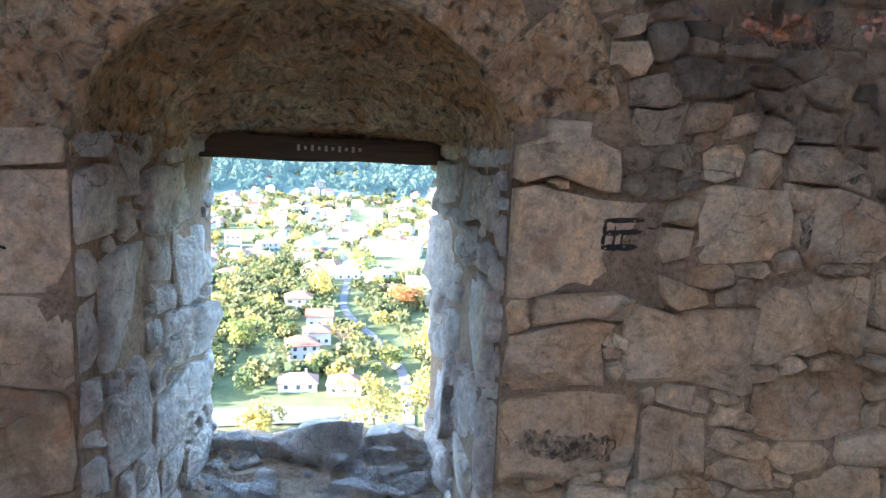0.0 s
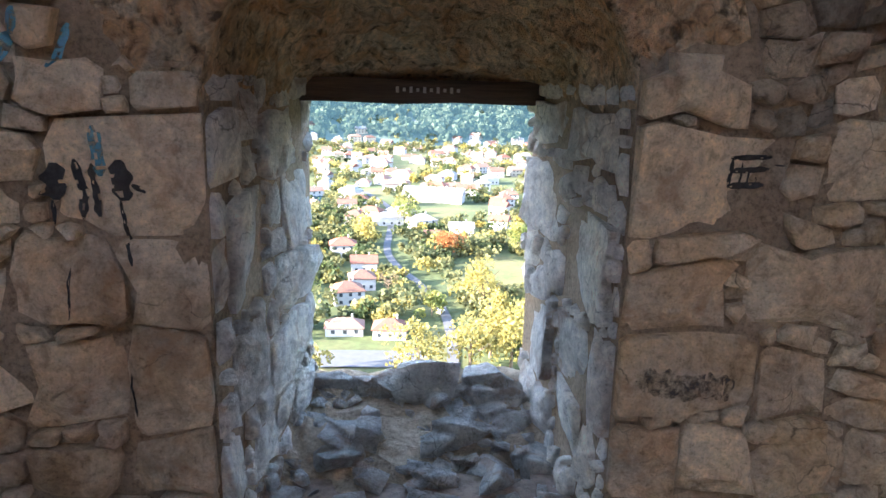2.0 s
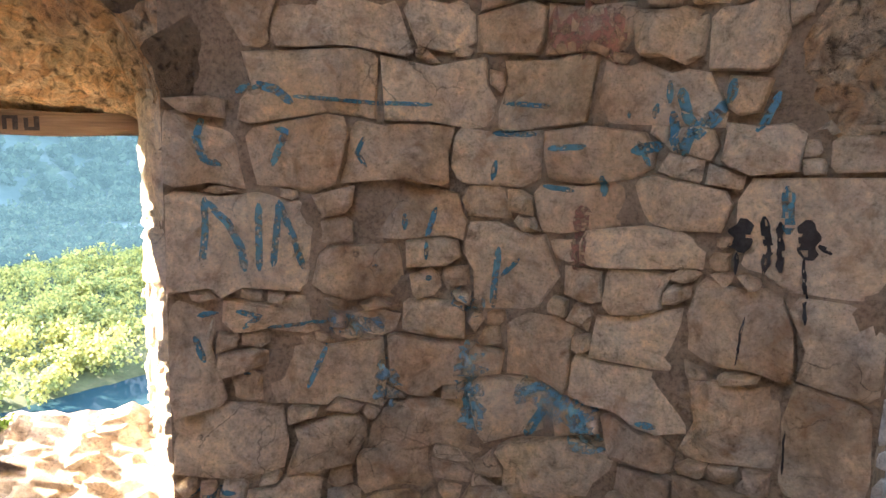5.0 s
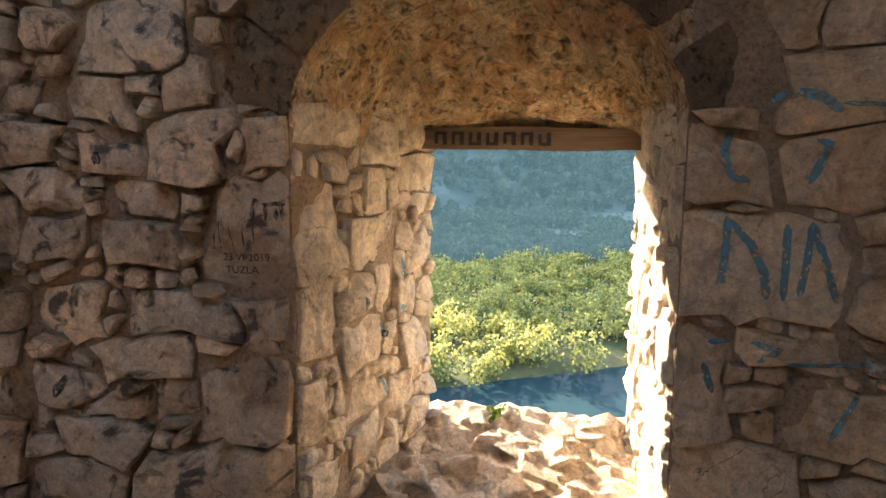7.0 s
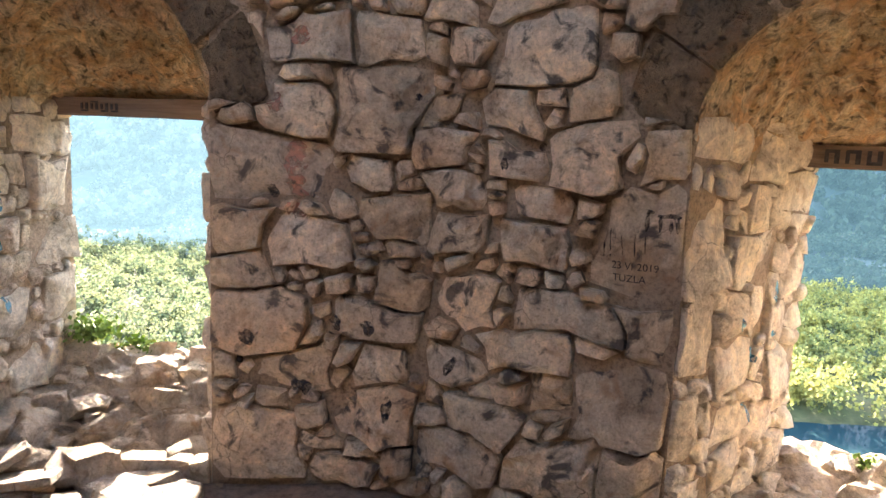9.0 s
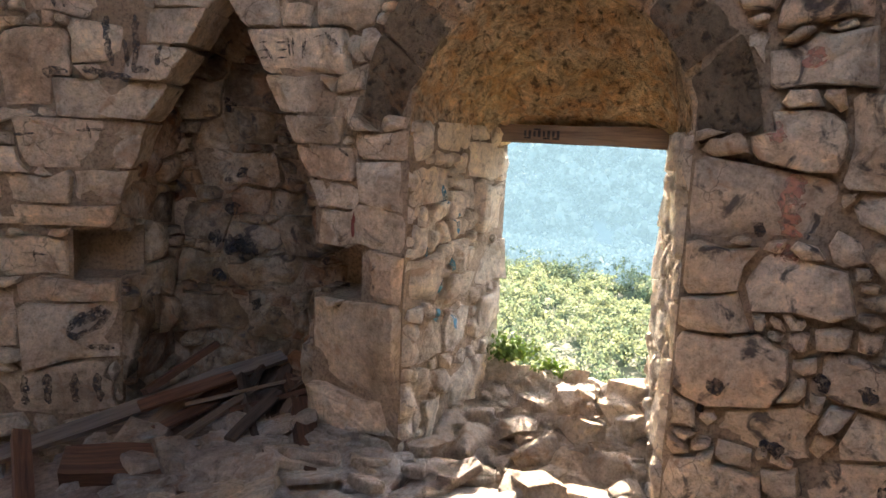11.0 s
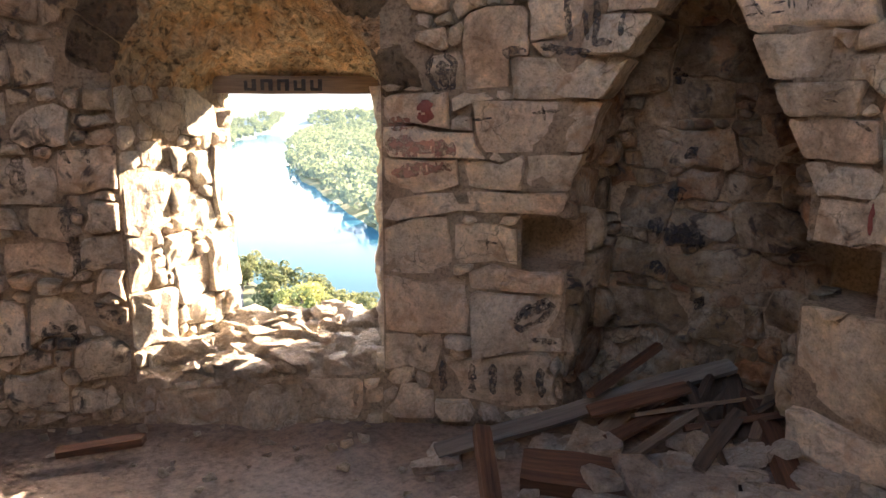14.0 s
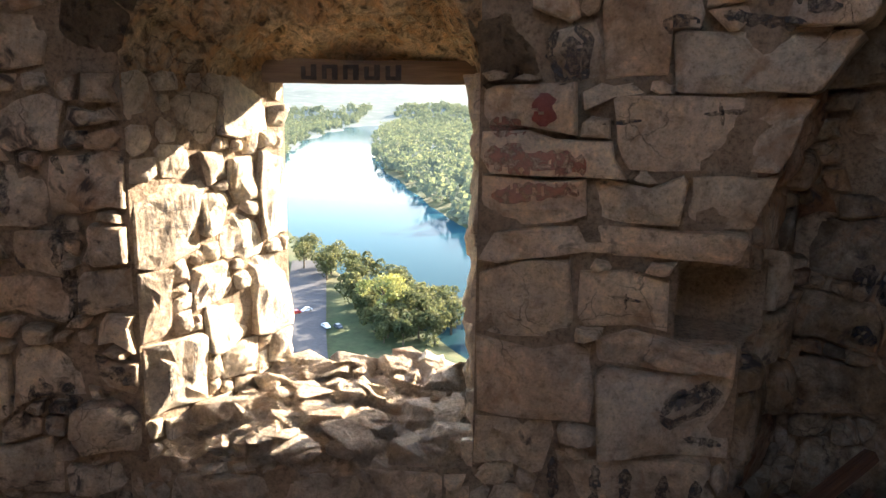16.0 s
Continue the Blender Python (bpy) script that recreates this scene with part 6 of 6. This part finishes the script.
BLACK_CD_C = [
    (0.025, [(1.53, 0.60), (1.50, 0.57), (1.42, 0.61), (1.38, 0.66), (1.41, 0.69), (1.50, 0.65), (1.53, 0.60)]), (0.025, [(1.24, 1.93), (1.24, 1.71), (1.17, 1.71)]), (0.025, [(1.36, 1.92), (1.34, 1.72)]),
    (0.04, [(1.60, 1.68), (1.50, 1.68)]), (0.025, [(1.88, 1.68), (1.90, 1.60), (1.86, 1.53), (1.80, 1.55), (1.79, 1.64), (1.84, 1.69)]), (0.02, [(1.47, 0.52), (1.36, 0.50)]),
]
BLACK_CD_D = [(0.009, [(u, z), (u - 0.045, z + 0.004)]) for u in (0.71, 0.62) for z in (1.78, 1.81, 1.84)] + [(0.009, [(0.55, 1.86), (0.545, 1.79)]), (0.009, [(0.50, 1.85), (0.50, 1.78)]), (0.008, [(0.45, 1.86), (0.39, 1.87)])]
RED_A = [(0.06, [(1.00, 1.82), (0.76, 1.83)]), (0.06, [(0.64, 1.83), (0.54, 1.87)])]
BLACK_A = [(0.022, [(1.14, 1.88), (1.04, 1.78), (0.75, 1.78)]), (0.022, [(0.75, 1.92), (0.74, 1.78)]), (0.07, [(1.55, 0.66), (1.24, 0.62)]), (0.03, [(0.74, 1.34), (0.72, 1.20)])]
RED_AB = [(0.13, [(0.93, 1.74), (0.69, 1.73)]), (0.05, [(0.79, 1.25), (0.80, 1.06)])]
BLUE_WASH = [
    (0.09, [(1.14, 0.80), (1.12, 0.50)]), (0.08, [(0.98, 0.66), (0.80, 0.62)]), (0.10, [(0.76, 0.66), (0.74, 0.50)]), (0.07, [(1.42, 0.74), (1.40, 0.58)]),
    (0.06, [(1.60, 0.86), (1.42, 0.84)]), (0.07, [(1.20, 0.96), (1.10, 0.90)]),
]
BLACK_REVEAL_D = [
    (0.012, [(0.50, 1.17), (0.50, 1.10)]), (0.012, [(0.54, 1.17), (0.53, 1.03)]), (0.012, [(0.58, 1.15), (0.59, 1.01)]), (0.012, [(0.62, 1.16), (0.62, 1.04)]), (0.012, [(0.67, 1.14), (0.68, 1.02)]),
    (0.010, [(0.52, 1.06), (0.66, 1.07)]), (0.010, [(0.51, 1.12), (0.64, 1.12)]), (0.016, [(0.55, 0.66), (0.56, 0.50)]), (0.016, [(0.66, 0.62), (0.66, 0.50)]),
]
BLUE_REVEAL_C = [
    (0.035, [(0.66, 1.30), (0.64, 1.22)]), (0.03, [(0.55, 1.18), (0.53, 1.09)]), (0.035, [(0.66, 0.91), (0.64, 0.84)]), (0.04, [(0.67, 0.78), (0.63, 0.72)]),
    (0.03, [(0.54, 0.98), (0.53, 0.92)]), (0.035, [(0.52, 0.74), (0.50, 0.66)]), (0.025, [(0.76, 1.05), (0.74, 1.0)]),
]
BLUE_REVEAL_B = [
    (0.03, [(0.47, 0.77), (0.44, 0.71)]), (0.03, [(0.30, 0.99), (0.27, 0.90)]), (0.025, [(0.33, 0.80), (0.28, 0.79)]), (0.03, [(0.46, 0.56), (0.44, 0.49)]),
    (0.02, [(0.62, 0.90), (0.60, 0.84)]),
]

T_A, T_AB, T_BC, T_CR, T_CL, T_BK, T_DE = map(surface_of, (wall_a, wall_ab, wall_bc, wall_cd_r, wall_cd_l, wall_back, wall_de))
paint(wall_ab, T_AB, RUN_AB, BLUE_AB + BLUE_AB_B + BLUE_LOW + BLUE_LOW_B + BLUE_UP, M_BLUE, "spray_stroke", "faded blue spray paint")
paint(wall_cd_r, T_CR, Run([W3LO, W3L]), BLUE_REVEAL_C, M_BLUE, "spray_stroke", "faded blue spray paint")
paint(wall_bc, T_BC, Run([W2LO, W2L]), BLUE_REVEAL_B, M_BLUE, "spray_stroke", "faded blue spray paint")
paint(wall_ab, T_AB, RUN_AB, BLUE_WASH, M_BLUEWASH, "paint_wash", "thin washed-out blue paint", 0.8)
paint(wall_de, T_DE, Run([W4LO, W4L]), BLACK_REVEAL_D, M_SCRIBBLE, "paint_mark", "faded black scribble", 0.7)
paint(wall_ab, T_AB, RUN_AB, BLACK_AB, M_BLACK, "paint_drip", "black paint with long drips", 0.9)
paint(wall_a, T_A, RUN_A, STAMP, M_BLACK, "stamp_bar", "small black painted bars")
paint(wall_bc, T_BC, RUN_BC, BLACK_BC + BLACK_BC_B, M_SMEAR, "paint_mark", "black paint smudge", 0.8)
paint(wall_bc, T_BC, RUN_BC, RED_BC, M_REDWASH, "paint_wash", "faded red paint wash", 0.8)
paint(wall_cd_l, T_CL, RUN_CD, RED_CD[:1], M_RED, "paint_mark", "round blot of red paint", 0.6)
paint(wall_cd_l, T_CL, RUN_CD, RED_CD[1:5], M_REDWASH, "paint_wash", "faded red paint wash", 0.6)
paint(wall_cd_r, T_CR, RUN_CD, RED_CD[5:], M_RED, "paint_mark", "faded red paint", 0.6)
CD_MARKS = BLACK_CD + BLACK_CD_B + BLACK_CD_C + BLACK_CD_D
paint(wall_cd_l, T_CL, RUN_CD, [s for s in CD_MARKS if s[1][0][0] > 0.868], M_SCRIBBLE, "paint_mark", "faded black paint", 0.7)
paint(wall_cd_r, T_CR, RUN_CD, [s for s in CD_MARKS if s[1][0][0] < 0.868], M_SCRIBBLE, "paint_mark", "faded black paint", 0.7)
paint(wall_cd_r, T_CR, RUN_CD, WHITE_CD[:1], M_WHITE, "scratched_line", "scratched white line")
paint(wall_back, T_BK, Run([(-3.56, -3.42), (-3.42, -3.95), (-3.16, -4.36)]), BLACK_BK, M_SMEAR, "paint_mark", "black paint blot", 0.9)
paint(wall_a, T_A, RUN_A, RED_A, M_REDWASH, "paint_wash", "remnant of red wall painting", 0.6)
paint(wall_a, T_A, RUN_A, BLACK_A, M_FADED, "paint_mark", "faded black painted line", 0.6)
paint(wall_ab, T_AB, RUN_AB, RED_AB, M_REDWASH, "paint_wash", "faded pink paint on a stone", 0.6)
paint(wall_de, T_DE, RUN_DE, BLACK_DE + BLACK_DE_B, M_FADED, "paint_mark", "faded black paint", 0.8)


def written(text, wl, tree_, run, u, z, height, mat, name, label):
    """Readable words, laid on the stone face, starting at u and running towards smaller u."""
    cu = bpy.data.curves.new("lettering", "FONT")
    cu.body, cu.size = text, height * 1.4
    tmp = new("lettering", cu)
    me = tmp.to_mesh()
    verts = []
    for v in me.vertices:
        o = run.at(u - v.co.x, z + v.co.y, 0.2)
        d = (run.at(u - v.co.x, z + v.co.y, 0.0) - o).normalized()
        hit, _, _, _ = tree_.ray_cast(o, d, 0.24)
        verts.append((hit if hit is not None else o + d * 0.16) - d * 0.003)
    faces = [tuple(p.vertices) for p in me.polygons]
    tmp.to_mesh_clear()
    bpy.data.objects.remove(tmp)
    bpy.data.curves.remove(cu)
    tagged(obj(name, verts, faces, mat, wl), label)


written("23 VI 2019", wall_bc, T_BC, RUN_BC, 0.215, 1.075, 0.024, M_BLACK, "scratched_date", "date in thin black letters")
written("TUZLA", wall_bc, T_BC, RUN_BC, 0.21, 1.035, 0.024, M_BLACK, "scratched_word", "word in thin black letters")


def lintel_marks(w_ob, ro, ri, lo, li, z, spans, height, mat, label):
    """Bars of paint on the inner face of a lintel plank; spans are fractions from its right end."""
    a, c = Vector(ro).lerp(Vector(ri), 0.06), Vector(lo).lerp(Vector(li), 0.06)
    n = Vector((-(c - a).y, (c - a).x)).normalized()
    ang = math.degrees(math.atan2((c - a).y, (c - a).x))
    for f0, f1, dz, hh in spans:
        p = a.lerp(c, (f0 + f1) / 2) + n * 0.0785
        bm = bmesh.new()
        bmesh.ops.create_cube(bm, size=1.0, matrix=Matrix.Diagonal(((c - a).length * abs(f1 - f0), 0.006, height * hh, 1)))
        bar = part("paint_bar", bm, mat, w_ob, label)
        bar.matrix_basis = pose(p.x, p.y, z + dz, 0, 0, ang)


def strokes_of(f0, f1, n, seed):
    rng = random.Random(seed)
    out = []
    for i in range(n):
        a = f0 + (f1 - f0) * i / n
        d = (f1 - f0) / n
        out.append((a + d * 0.1, a + d * 0.35, 0, 1.0))
        out.append((a + d * 0.1, a + d * 0.8, rng.choice((-0.02, 0.02)), 0.25))
        out.append((a + d * 0.62, a + d * 0.82, 0, rng.uniform(0.7, 1.0)))
    return out


lintel_marks(window_4, W4RO, W4R, W4LO, W4L, 1.572, strokes_of(0.36, 0.86, 5, 1), 0.055, M_BLACK, "bold black painted bars")
lintel_marks(window_2, W2RO, W2R, W2LO, W2L, 1.445, strokes_of(0.40, 0.95, 7, 2), 0.05, M_BLACK, "bold black painted bars")
lintel_marks(window_3, W3RO, W3R, W3LO, W3L, 1.535, strokes_of(0.62, 0.85, 4, 3), 0.03, M_BLACK, "thin black painted bars")
lintel_marks(window_1, W1RO, W1R, W1LO, W1L, 1.425, [(0.36 + 0.028 * i, 0.372 + 0.028 * i, 0.0, 0.6 + 0.4 * (i % 2)) for i in range(10)], 0.022, M_WHITE, "pale scratched bars")
